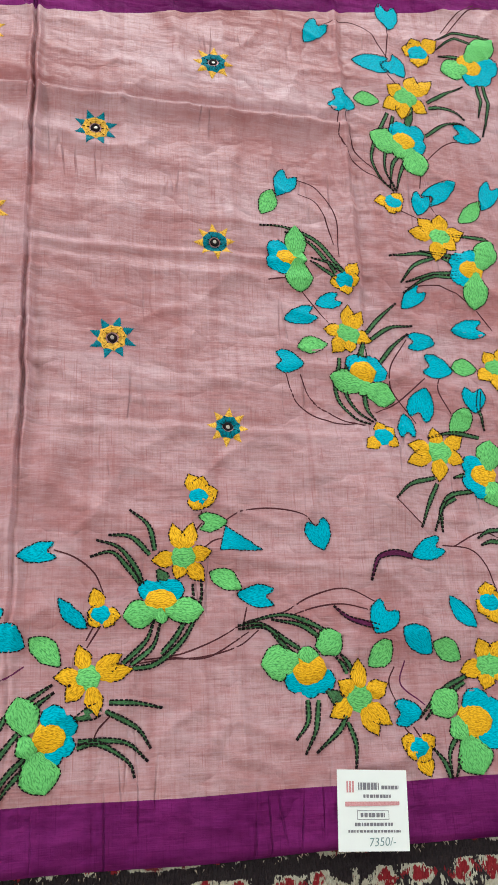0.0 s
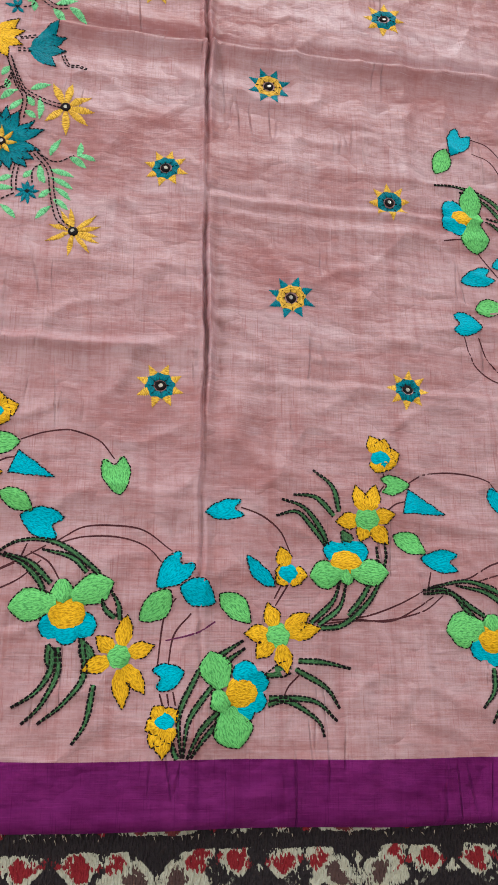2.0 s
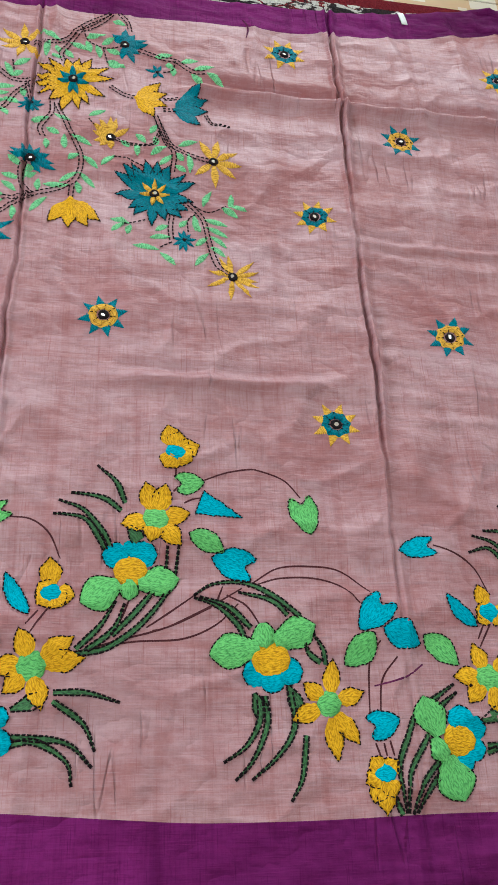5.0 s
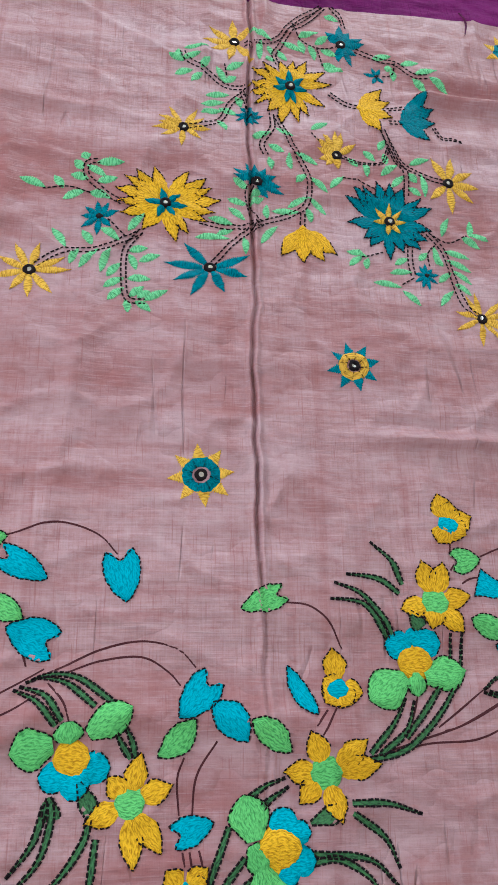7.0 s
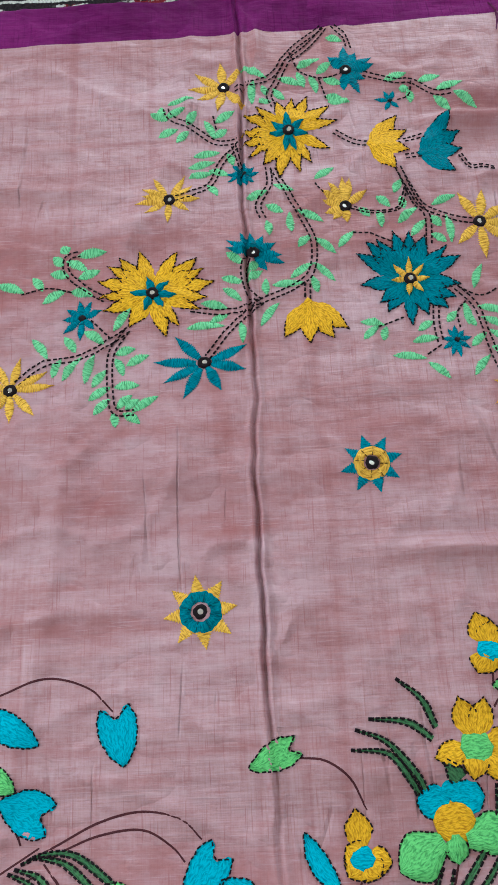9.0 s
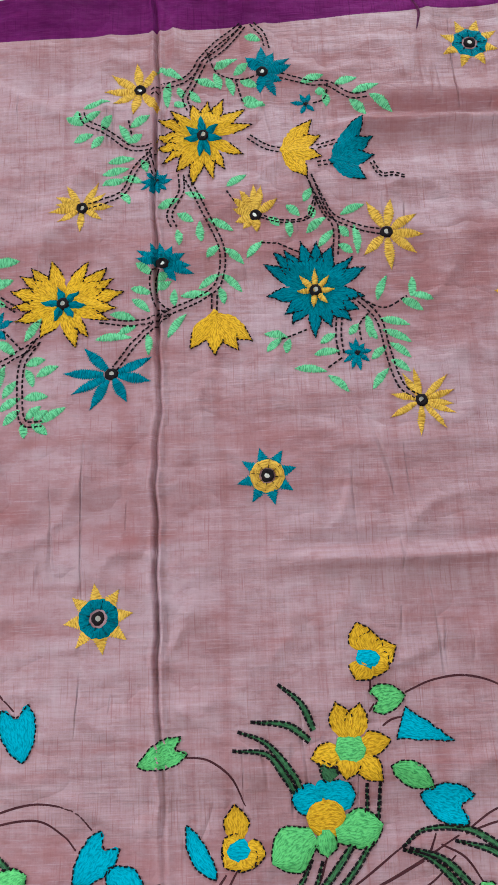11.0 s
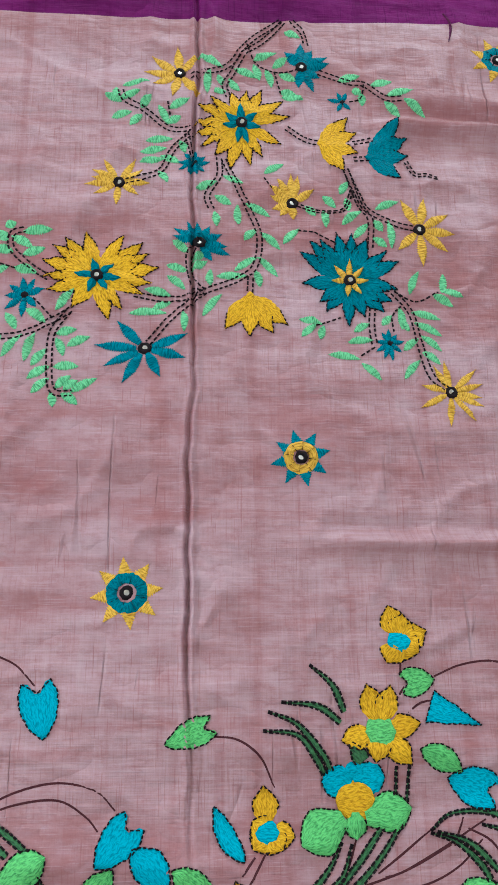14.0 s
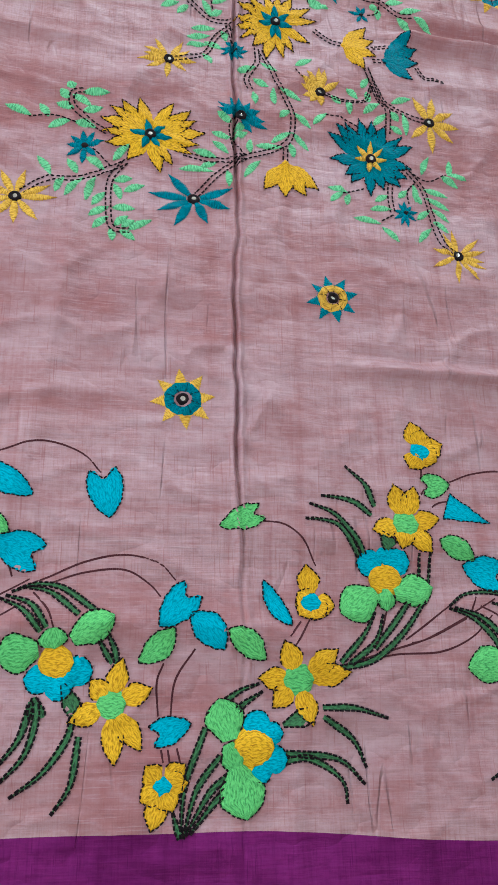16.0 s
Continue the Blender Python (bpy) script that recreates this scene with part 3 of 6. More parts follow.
def border_unit(m):
    """One repeat of the flowering border."""
    m.flower("embroidered_star_flower", (-0.510, 0.101), 0.0149, 0.0210, [(-0.500, 0.143), (-0.530, 0.125), (-0.549, 0.076), (-0.509, 0.049), (-0.484, 0.062), (-0.473, 0.115)], YELLOW, GREEN)
    m.flower("embroidered_star_flower", (-0.336, 0.123), 0.0145, 0.0237, [(-0.351, 0.159), (-0.299, 0.151), (-0.285, 0.128), (-0.326, 0.080), (-0.360, 0.096), (-0.375, 0.123)], YELLOW, GREEN)
    m.flower("embroidered_star_flower", (-0.216, 0.276), 0.0153, 0.0221, [(-0.231, 0.320), (-0.207, 0.319), (-0.182, 0.286), (-0.190, 0.249), (-0.221, 0.250), (-0.255, 0.274)], YELLOW, GREEN)
    m.iris((-0.560, 0.139), 0.0185, [(-0.572, 0.120, 0.0177), (-0.546, 0.123, 0.0184), (-0.538, 0.141, 0.0111), (-0.582, 0.135, 0.0099)], [((-0.571, 0.155), (-0.616, 0.143), 0.0314), ((-0.566, 0.158), (-0.513, 0.178), 0.0301), ((-0.576, 0.155), (-0.549, 0.164), 0.0205)])
    m.iris((-0.381, 0.064), 0.0164, [(-0.378, 0.080, 0.0165), (-0.366, 0.075, 0.0155), (-0.363, 0.056, 0.0143), (-0.373, 0.046, 0.0112)], [((-0.399, 0.065), (-0.412, 0.107), 0.0295), ((-0.398, 0.051), (-0.385, 0.002), 0.0341), ((-0.403, 0.066), (-0.393, 0.041), 0.0228)])
    m.iris((-0.243, 0.222), 0.0189, [(-0.258, 0.235, 0.0177), (-0.230, 0.235, 0.0185), (-0.267, 0.217, 0.0082), (-0.224, 0.219, 0.0083)], [((-0.241, 0.201), (-0.298, 0.193), 0.0288), ((-0.244, 0.200), (-0.190, 0.214), 0.0280), ((-0.256, 0.204), (-0.230, 0.195), 0.0209)])
    m.flower("embroidered_bud", (-0.196, 0.355), 0.0116, 0.0271, [(-0.207, 0.388), (-0.173, 0.359), (-0.208, 0.337), (-0.189, 0.378), (-0.178, 0.343)], YELLOW, CYAN)
    m.flower("embroidered_bud", (-0.321, 0.194), 0.0107, 0.0226, [(-0.326, 0.235), (-0.298, 0.186), (-0.338, 0.186), (-0.306, 0.214), (-0.332, 0.211)], YELLOW, CYAN)
    m.flower("embroidered_bud", (-0.463, 0.032), 0.0112, 0.0244, [(-0.472, -0.006), (-0.482, 0.044), (-0.443, 0.048), (-0.484, 0.018), (-0.444, 0.028)], YELLOW, CYAN)
    m.leaf((-0.437, 0.210), (-0.469, 0.170), 0.0334, CYAN, "heart")
    m.leaf((-0.434, 0.188), (-0.407, 0.150), 0.0313, CYAN, "heart")
    m.leaf((-0.456, 0.169), (-0.489, 0.135), 0.0253, GREEN, "leaf")
    m.leaf((-0.403, 0.170), (-0.367, 0.138), 0.0248, GREEN, "leaf")
    m.leaf((-0.474, 0.072), (-0.439, 0.084), 0.0228, CYAN, "heart")
    m.leaf((-0.344, 0.173), (-0.371, 0.218), 0.0182, CYAN, "leaf")
    m.leaf((-0.371, 0.285), (-0.414, 0.266), 0.0238, m.leaf_a, "heart")
    m.leaf((-0.198, 0.315), (-0.162, 0.321), 0.0246, GREEN, "heart")
    m.leaf((-0.170, 0.306), (-0.123, 0.281), 0.0252, CYAN, "heart")
    m.leaf((-0.182, 0.262), (-0.142, 0.245), 0.0241, GREEN, "leaf")
    m.leaf((-0.112, 0.222), (-0.157, 0.238), 0.0361, CYAN, "heart")
    m.leaf((-0.060, 0.310), (-0.051, 0.261), 0.0333, m.leaf_b, "heart")
    m.stem([(-0.186, 0.312), (-0.156, 0.325), (-0.118, 0.336), (-0.082, 0.326), (-0.061, 0.306)])
    m.stem([(-0.137, 0.204), (-0.142, 0.220)])
    m.stem([(-0.371, 0.275), (-0.349, 0.268), (-0.328, 0.253), (-0.315, 0.231)])
    m.stem([(-0.333, 0.177), (-0.338, 0.156)])
    m.stem([(-0.325, 0.178), (-0.339, 0.155)])
    m.stem([(-0.580, 0.209), (-0.552, 0.228), (-0.516, 0.238), (-0.481, 0.232), (-0.455, 0.214)])
    m.stem([(-0.582, 0.206), (-0.552, 0.219), (-0.515, 0.223), (-0.488, 0.216), (-0.467, 0.198)])
    m.stem([(-0.465, 0.143), (-0.472, 0.113), (-0.467, 0.086)])
    m.stem([(-0.435, 0.150), (-0.454, 0.115), (-0.457, 0.088)])
    m.stem([(-0.436, 0.166), (-0.455, 0.156)])
    m.stem([(-0.469, 0.064), (-0.465, 0.046)])
    m.stem([(-0.462, 0.061), (-0.458, 0.045)])
    m.stem([(-0.456, 0.062), (-0.451, 0.047)])
    m.stem([(-0.249, 0.181), (-0.265, 0.151), (-0.283, 0.136)])
    m.stem([(-0.289, 0.135), (-0.248, 0.146), (-0.199, 0.157), (-0.154, 0.183), (-0.121, 0.202)])
    m.stem([(-0.242, 0.146), (-0.188, 0.149), (-0.150, 0.165), (-0.122, 0.183)])
    m.stem([(-0.197, 0.339), (-0.198, 0.319)])
    m.stem([(-0.191, 0.285), (-0.174, 0.304)])
    m.stem([(-0.204, 0.295), (-0.193, 0.314)])
    m.stem([(-0.182, 0.296), (-0.166, 0.301)])
    m.stem([(-0.422, 0.151), (-0.395, 0.130)])
    m.blade([(-0.283, 0.335), (-0.263, 0.311), (-0.253, 0.279)])
    m.blade([(-0.308, 0.302), (-0.282, 0.298), (-0.255, 0.283)])
    m.blade([(-0.324, 0.295), (-0.295, 0.280), (-0.269, 0.247)])
    m.blade([(-0.326, 0.278), (-0.295, 0.271), (-0.277, 0.241)])
    m.blade([(-0.272, 0.135), (-0.242, 0.143), (-0.217, 0.162), (-0.198, 0.196)])
    m.blade([(-0.292, 0.134), (-0.260, 0.140), (-0.228, 0.165), (-0.206, 0.193)])
    m.blade([(-0.295, 0.136), (-0.270, 0.162), (-0.256, 0.187)])
    m.blade([(-0.288, 0.139), (-0.262, 0.159), (-0.248, 0.184)])
    m.blade([(-0.206, 0.219), (-0.204, 0.249)])
    m.blade([(-0.196, 0.219), (-0.196, 0.247)])
    m.blade([(-0.248, 0.267), (-0.238, 0.250)], 0.0160)
    m.blade([(-0.248, 0.086), (-0.285, 0.098), (-0.310, 0.096)])
    m.blade([(-0.271, 0.042), (-0.286, 0.072), (-0.314, 0.090)])
    m.blade([(-0.271, 0.027), (-0.287, 0.048), (-0.306, 0.056), (-0.353, 0.053)])
    m.blade([(-0.290, 0.010), (-0.299, 0.036), (-0.320, 0.051), (-0.350, 0.049)])
    m.blade([(-0.442, 0.046), (-0.432, 0.071), (-0.412, 0.089)])
    m.blade([(-0.438, 0.043), (-0.423, 0.066), (-0.407, 0.077)])
    m.blade([(-0.441, -0.012), (-0.421, 0.022), (-0.395, 0.042)])
    m.blade([(-0.446, -0.010), (-0.431, 0.023), (-0.403, 0.045)])
    m.blade([(-0.450, -0.012), (-0.450, 0.003), (-0.454, 0.014)])
    m.blade([(-0.403, 0.097), (-0.390, 0.112), (-0.371, 0.121)])
    m.blade([(-0.392, 0.105), (-0.379, 0.112), (-0.368, 0.117)])
    m.blade([(-0.359, 0.076), (-0.330, 0.090)], 0.0160)
    m.blade([(-0.617, 0.201), (-0.587, 0.211), (-0.551, 0.196), (-0.530, 0.181), (-0.518, 0.168)])
    m.blade([(-0.602, 0.200), (-0.565, 0.186), (-0.539, 0.172)])
    m.blade([(-0.505, 0.141), (-0.515, 0.155), (-0.522, 0.170)])
    m.blade([(-0.513, 0.138), (-0.520, 0.150), (-0.529, 0.161)])
    m.blade([(-0.616, 0.189), (-0.595, 0.178), (-0.578, 0.159)])
    m.blade([(-0.618, 0.184), (-0.600, 0.173), (-0.583, 0.155)])
    m.blade([(-0.603, 0.035), (-0.582, 0.066), (-0.577, 0.087), (-0.582, 0.109)])
    m.blade([(-0.604, 0.048), (-0.589, 0.064), (-0.577, 0.082)])
    m.blade([(-0.595, 0.025), (-0.566, 0.054), (-0.547, 0.075)])
    m.blade([(-0.559, 0.010), (-0.542, 0.044), (-0.535, 0.072)])
    m.blade([(-0.551, 0.108), (-0.541, 0.087)], 0.0180)


def border_spray(m):
    """The second repeat of the flowering border, drawn by hand a little otherwise."""
    m.flower("embroidered_star_flower", (-0.047, 0.080), 0.0102, 0.0174, [(-0.039, 0.125), (-0.009, 0.092), (-0.018, 0.041), (-0.041, 0.026), (-0.087, 0.065), (-0.072, 0.101)], YELLOW, GREEN)
    m.flower("embroidered_star_flower", (0.125, 0.104), 0.0111, 0.0189, [(0.114, 0.140), (0.163, 0.129), (0.175, 0.112), (0.136, 0.062), (0.100, 0.079), (0.087, 0.106)], YELLOW, GREEN)
    m.flower("embroidered_star_flower", (0.235, 0.239), 0.0119, 0.0189, [(0.222, 0.281), (0.248, 0.283), (0.270, 0.247), (0.260, 0.210), (0.227, 0.213), (0.196, 0.235)], YELLOW, GREEN)
    m.iris((-0.104, 0.123), 0.0168, [(-0.119, 0.111, 0.0144), (-0.086, 0.112, 0.0144), (-0.103, 0.104, 0.0132)], [((-0.116, 0.137), (-0.166, 0.130), 0.03), ((-0.100, 0.140), (-0.056, 0.159), 0.0276), ((-0.111, 0.160), (-0.109, 0.134), 0.022)])
    m.iris((0.085, 0.043), 0.015, [(0.089, 0.063, 0.0144), (0.102, 0.054, 0.0130), (0.101, 0.035, 0.0120), (0.089, 0.024, 0.0108)], [((0.064, 0.048), (0.050, 0.086), 0.03), ((0.069, 0.028), (0.082, -0.013), 0.0364), ((0.058, 0.046), (0.066, 0.022), 0.0208)])
    m.iris((0.207, 0.187), 0.0161, [(0.193, 0.200, 0.0130), (0.222, 0.201, 0.0140), (0.207, 0.203, 0.0105)], [((0.203, 0.175), (0.163, 0.170), 0.0274), ((0.212, 0.176), (0.258, 0.177), 0.0266), ((0.206, 0.179), (0.208, 0.161), 0.0156)])
    m.flower("embroidered_bud", (0.256, 0.315), 0.0098, 0.0211, [(0.244, 0.345), (0.281, 0.323), (0.248, 0.297), (0.262, 0.341), (0.275, 0.308)], YELLOW, CYAN)
    m.flower("embroidered_bud", (0.138, 0.173), 0.0091, 0.0183, [(0.130, 0.204), (0.161, 0.170), (0.154, 0.161), (0.124, 0.161), (0.123, 0.176)], YELLOW, CYAN)
    m.flower("embroidered_bud", (0.003, 0.014), 0.0084, 0.018, [(-0.009, 0.030), (-0.017, 0.006), (0.017, 0.026), (0.001, -0.024), (-0.011, -0.012), (0.011, -0.008)], YELLOW, CYAN)
    m.leaf((0.024, 0.187), (-0.009, 0.153), 0.0313, CYAN, "heart")
    m.leaf((0.016, 0.155), (0.056, 0.138), 0.0324, CYAN, "leaf")
    m.leaf((0.006, 0.150), (-0.027, 0.118), 0.0299, GREEN, "leaf")
    m.leaf((0.060, 0.148), (0.095, 0.117), 0.0273, GREEN, "leaf")
    m.leaf((-0.009, 0.056), (0.023, 0.064), 0.0276, CYAN, "heart")
    m.leaf((0.123, 0.157), (0.090, 0.192), 0.0183, CYAN, "leaf")
    m.leaf((0.086, 0.247), (0.042, 0.239), 0.0235, CYAN, "heart")
    m.leaf((0.255, 0.282), (0.291, 0.284), 0.0239, GREEN, "heart")
    m.leaf((0.284, 0.263), (0.334, 0.249), 0.0316, CYAN, "spike")
    m.leaf((0.266, 0.221), (0.305, 0.200), 0.0253, GREEN, "leaf")
    m.leaf((0.345, 0.191), (0.298, 0.194), 0.0266, CYAN, "heart")
    m.stem([(-0.121, 0.202), (-0.092, 0.219), (-0.059, 0.222), (-0.025, 0.217), (0.007, 0.194)])
    m.stem([(-0.125, 0.198), (-0.091, 0.208), (-0.054, 0.209), (-0.024, 0.200), (-0.005, 0.182)])
    m.stem([(-0.229, 0.156), (-0.208, 0.170), (-0.181, 0.189)])
    m.stem([(-0.223, 0.153), (-0.207, 0.157), (-0.166, 0.177), (-0.131, 0.197)])
    m.stem([(0.138, 0.160), (0.123, 0.136)])
    m.stem([(0.130, 0.159), (0.122, 0.144)])
    m.stem([(0.084, 0.247), (0.108, 0.238), (0.130, 0.221), (0.141, 0.198)])
    m.stem([(0.012, 0.142), (-0.000, 0.123), (-0.006, 0.071)])
    m.stem([(0.029, 0.126), (0.011, 0.103), (0.005, 0.069)])
    m.stem([(-0.003, 0.042), (0.001, 0.029)])
    m.stem([(0.005, 0.042), (0.007, 0.030)])
    m.stem([(0.011, 0.044), (0.014, 0.030)])
    m.stem([(0.161, 0.120), (0.196, 0.122), (0.233, 0.128), (0.271, 0.142), (0.301, 0.158)])
    m.stem([(0.170, 0.116), (0.210, 0.121), (0.255, 0.123), (0.298, 0.134), (0.323, 0.152)])
    m.stem([(0.305, 0.161), (0.310, 0.179)])
    m.stem([(0.206, 0.160), (0.198, 0.140), (0.183, 0.123)])
    m.stem([(0.259, 0.297), (0.258, 0.286)])
    m.stem([(0.262, 0.252), (0.273, 0.260), (0.284, 0.263)])
    m.stem([(0.245, 0.264), (0.259, 0.282)])
    m.stem([(-0.147, 0.190), (-0.127, 0.179), (-0.113, 0.158)])
    m.stem([(0.149, 0.062), (0.137, 0.050), (0.132, 0.040)])
    m.stem([(0.056, 0.118), (0.035, 0.105), (0.002, 0.097)], color=PLUM)
    m.blade([(0.171, 0.297), (0.193, 0.278), (0.201, 0.247)])
    m.blade([(0.146, 0.265), (0.173, 0.263), (0.195, 0.242)])
    m.blade([(0.132, 0.259), (0.159, 0.250), (0.180, 0.224), (0.186, 0.206)])
    m.blade([(0.125, 0.239), (0.150, 0.245), (0.169, 0.227), (0.184, 0.208)])
    m.blade([(0.256, 0.213), (0.254, 0.186), (0.234, 0.145), (0.201, 0.117), (0.174, 0.112)])
    m.blade([(0.246, 0.208), (0.244, 0.185), (0.226, 0.149), (0.206, 0.127)])
    m.blade([(0.199, 0.166), (0.189, 0.142), (0.163, 0.118)])
    m.blade([(0.206, 0.162), (0.197, 0.136), (0.172, 0.116)])
    m.blade([(0.207, 0.069), (0.180, 0.075), (0.148, 0.077)])
    m.blade([(0.194, 0.027), (0.179, 0.049), (0.144, 0.068)])
    m.blade([(0.191, 0.014), (0.165, 0.035), (0.115, 0.038)])
    m.blade([(0.176, -0.002), (0.169, 0.015), (0.136, 0.035), (0.114, 0.031)])
    m.blade([(0.087, 0.098), (0.066, 0.085), (0.048, 0.073)])
    m.blade([(0.089, 0.090), (0.072, 0.078), (0.060, 0.067)])
    m.blade([(0.021, -0.022), (0.018, 0.021), (0.039, 0.067)])
    m.blade([(0.023, -0.022), (0.028, 0.015), (0.052, 0.049)])
    m.blade([(0.027, -0.023), (0.040, 0.004), (0.061, 0.025)])
    m.blade([(0.031, -0.022), (0.047, -0.000), (0.068, 0.018)])
    m.blade([(0.012, -0.007), (0.013, -0.015), (0.017, -0.023)])
    m.blade([(-0.181, 0.189), (-0.160, 0.202), (-0.124, 0.202), (-0.095, 0.186), (-0.071, 0.166)])
    m.blade([(-0.135, 0.193), (-0.102, 0.184), (-0.085, 0.168)])
    m.blade([(-0.181, 0.187), (-0.158, 0.179), (-0.137, 0.160), (-0.128, 0.142)])
    m.blade([(-0.175, 0.188), (-0.146, 0.178), (-0.123, 0.156)])
    m.blade([(-0.059, 0.150), (-0.050, 0.134), (-0.048, 0.118)])
    m.blade([(-0.068, 0.141), (-0.064, 0.129), (-0.053, 0.120)])
    m.blade([(-0.154, 0.028), (-0.131, 0.043), (-0.117, 0.066), (-0.117, 0.089)])
    m.blade([(-0.143, 0.012), (-0.125, 0.030), (-0.110, 0.062), (-0.111, 0.089)])
    m.blade([(-0.127, 0.012), (-0.102, 0.032), (-0.083, 0.059), (-0.086, 0.093)])
    m.blade([(-0.091, -0.008), (-0.078, 0.014), (-0.072, 0.051)])
    m.blade([(0.204, 0.225), (0.213, 0.212)], 0.0160)
    m.blade([(0.110, 0.060), (0.139, 0.071)], 0.0160)
    m.blade([(-0.088, 0.098), (-0.078, 0.077)], 0.0160)
    m.blade([(-0.122, 0.092), (-0.114, 0.071)], 0.0160)
    m.leaf((0.403, 0.287), (0.413, 0.248), 0.0315, CYAN, "heart")
    m.stem([(0.286, 0.284), (0.312, 0.298), (0.348, 0.302), (0.385, 0.296), (0.403, 0.280)])


def border_end(m):
    """The last repeat of the flowering border, where it meets the end panel."""
    m.flower("embroidered_star_flower", (0.441, 0.070), 0.0135, 0.0218, [(0.443, 0.116), (0.480, 0.086), (0.480, 0.038), (0.462, 0.026), (0.402, 0.050), (0.415, 0.091)], YELLOW, GREEN)
    m.flower("embroidered_star_flower", (0.619, 0.103), 0.0144, 0.0232, [(0.607, 0.136), (0.579, 0.096), (0.608, 0.073), (0.643, 0.132), (0.641, 0.087)], YELLOW, GREEN)
    m.iris((0.382, 0.104), 0.0175, [(0.366, 0.093, 0.0147), (0.397, 0.092, 0.0154), (0.382, 0.085, 0.0130)], [((0.369, 0.117), (0.324, 0.111), 0.035), ((0.395, 0.126), (0.424, 0.145), 0.0294), ((0.380, 0.131), (0.381, 0.111), 0.0238)])
    m.iris((0.588, 0.038), 0.0195, [(0.594, 0.058, 0.0195), (0.611, 0.047, 0.0188), (0.608, 0.022, 0.0180)], [((0.562, 0.047), (0.542, 0.075), 0.0361), ((0.575, 0.020), (0.590, -0.023), 0.0391), ((0.563, 0.044), (0.574, 0.016), 0.0256)])
    m.flower("embroidered_bud", (0.630, 0.180), 0.0112, 0.024, [(0.629, 0.207), (0.611, 0.168), (0.639, 0.153), (0.651, 0.185)], YELLOW, CYAN)
    m.flower("embroidered_bud", (0.512, 0.011), 0.0098, 0.021, [(0.490, 0.023), (0.534, 0.022), (0.524, -0.022), (0.495, 0.004), (0.527, -0.002)], YELLOW, CYAN)
    m.leaf((0.493, 0.179), (0.469, 0.145), 0.0375, CYAN, "heart")
    m.leaf((0.508, 0.152), (0.543, 0.119), 0.033, CYAN, "leaf")
    m.leaf((0.490, 0.136), (0.457, 0.106), 0.0301, GREEN, "leaf")
    m.leaf((0.545, 0.132), (0.582, 0.111), 0.0285, GREEN, "leaf")
    m.leaf((0.485, 0.051), (0.522, 0.052), 0.0308, CYAN, "heart")
    m.leaf((0.607, 0.149), (0.576, 0.190), 0.0224, CYAN, "leaf")
    m.stem([(0.311, 0.163), (0.354, 0.172), (0.391, 0.191), (0.436, 0.200), (0.480, 0.181)])
    m.stem([(0.361, 0.167), (0.397, 0.178), (0.430, 0.181), (0.463, 0.174)])
    m.stem([(0.492, 0.105), (0.482, 0.086), (0.490, 0.060)])
    m.stem([(0.497, 0.034), (0.507, 0.022)])
    m.stem([(0.508, 0.035), (0.515, 0.023)])
    m.stem([(0.216, 0.123), (0.262, 0.123), (0.311, 0.150)])
    m.stem([(0.507, 0.112), (0.498, 0.085), (0.520, 0.065), (0.527, 0.059)], color=PLUM)
    m.blade([(0.297, 0.153), (0.332, 0.155), (0.351, 0.136), (0.364, 0.122)])
    m.blade([(0.304, 0.160), (0.354, 0.169), (0.395, 0.155), (0.415, 0.141)])
    m.blade([(0.339, 0.164), (0.377, 0.156), (0.401, 0.138)])
    m.blade([(0.297, 0.157), (0.325, 0.159), (0.352, 0.142), (0.372, 0.129)])
    m.blade([(0.421, 0.121), (0.430, 0.111), (0.434, 0.101)])
    m.blade([(0.415, 0.118), (0.424, 0.108), (0.427, 0.098)])
    m.blade([(0.360, 0.027), (0.376, 0.046), (0.378, 0.071)])
    m.blade([(0.371, 0.011), (0.385, 0.039), (0.391, 0.070)])
    m.blade([(0.384, 0.012), (0.412, 0.035), (0.422, 0.051)])
    m.blade([(0.428, -0.007), (0.432, 0.018), (0.423, 0.044)])
    m.blade([(0.517, 0.044), (0.551, 0.075), (0.589, 0.092)])
    m.blade([(0.524, 0.042), (0.553, 0.067), (0.583, 0.084)])
    m.blade([(0.551, -0.025), (0.552, 0.006), (0.572, 0.030)])
    m.blade([(0.556, -0.024), (0.567, -0.001), (0.588, 0.023)])
    m.blade([(0.530, 0.010), (0.543, -0.006), (0.549, -0.024)])
    m.blade([(0.401, 0.081), (0.417, 0.067)], 0.0170)


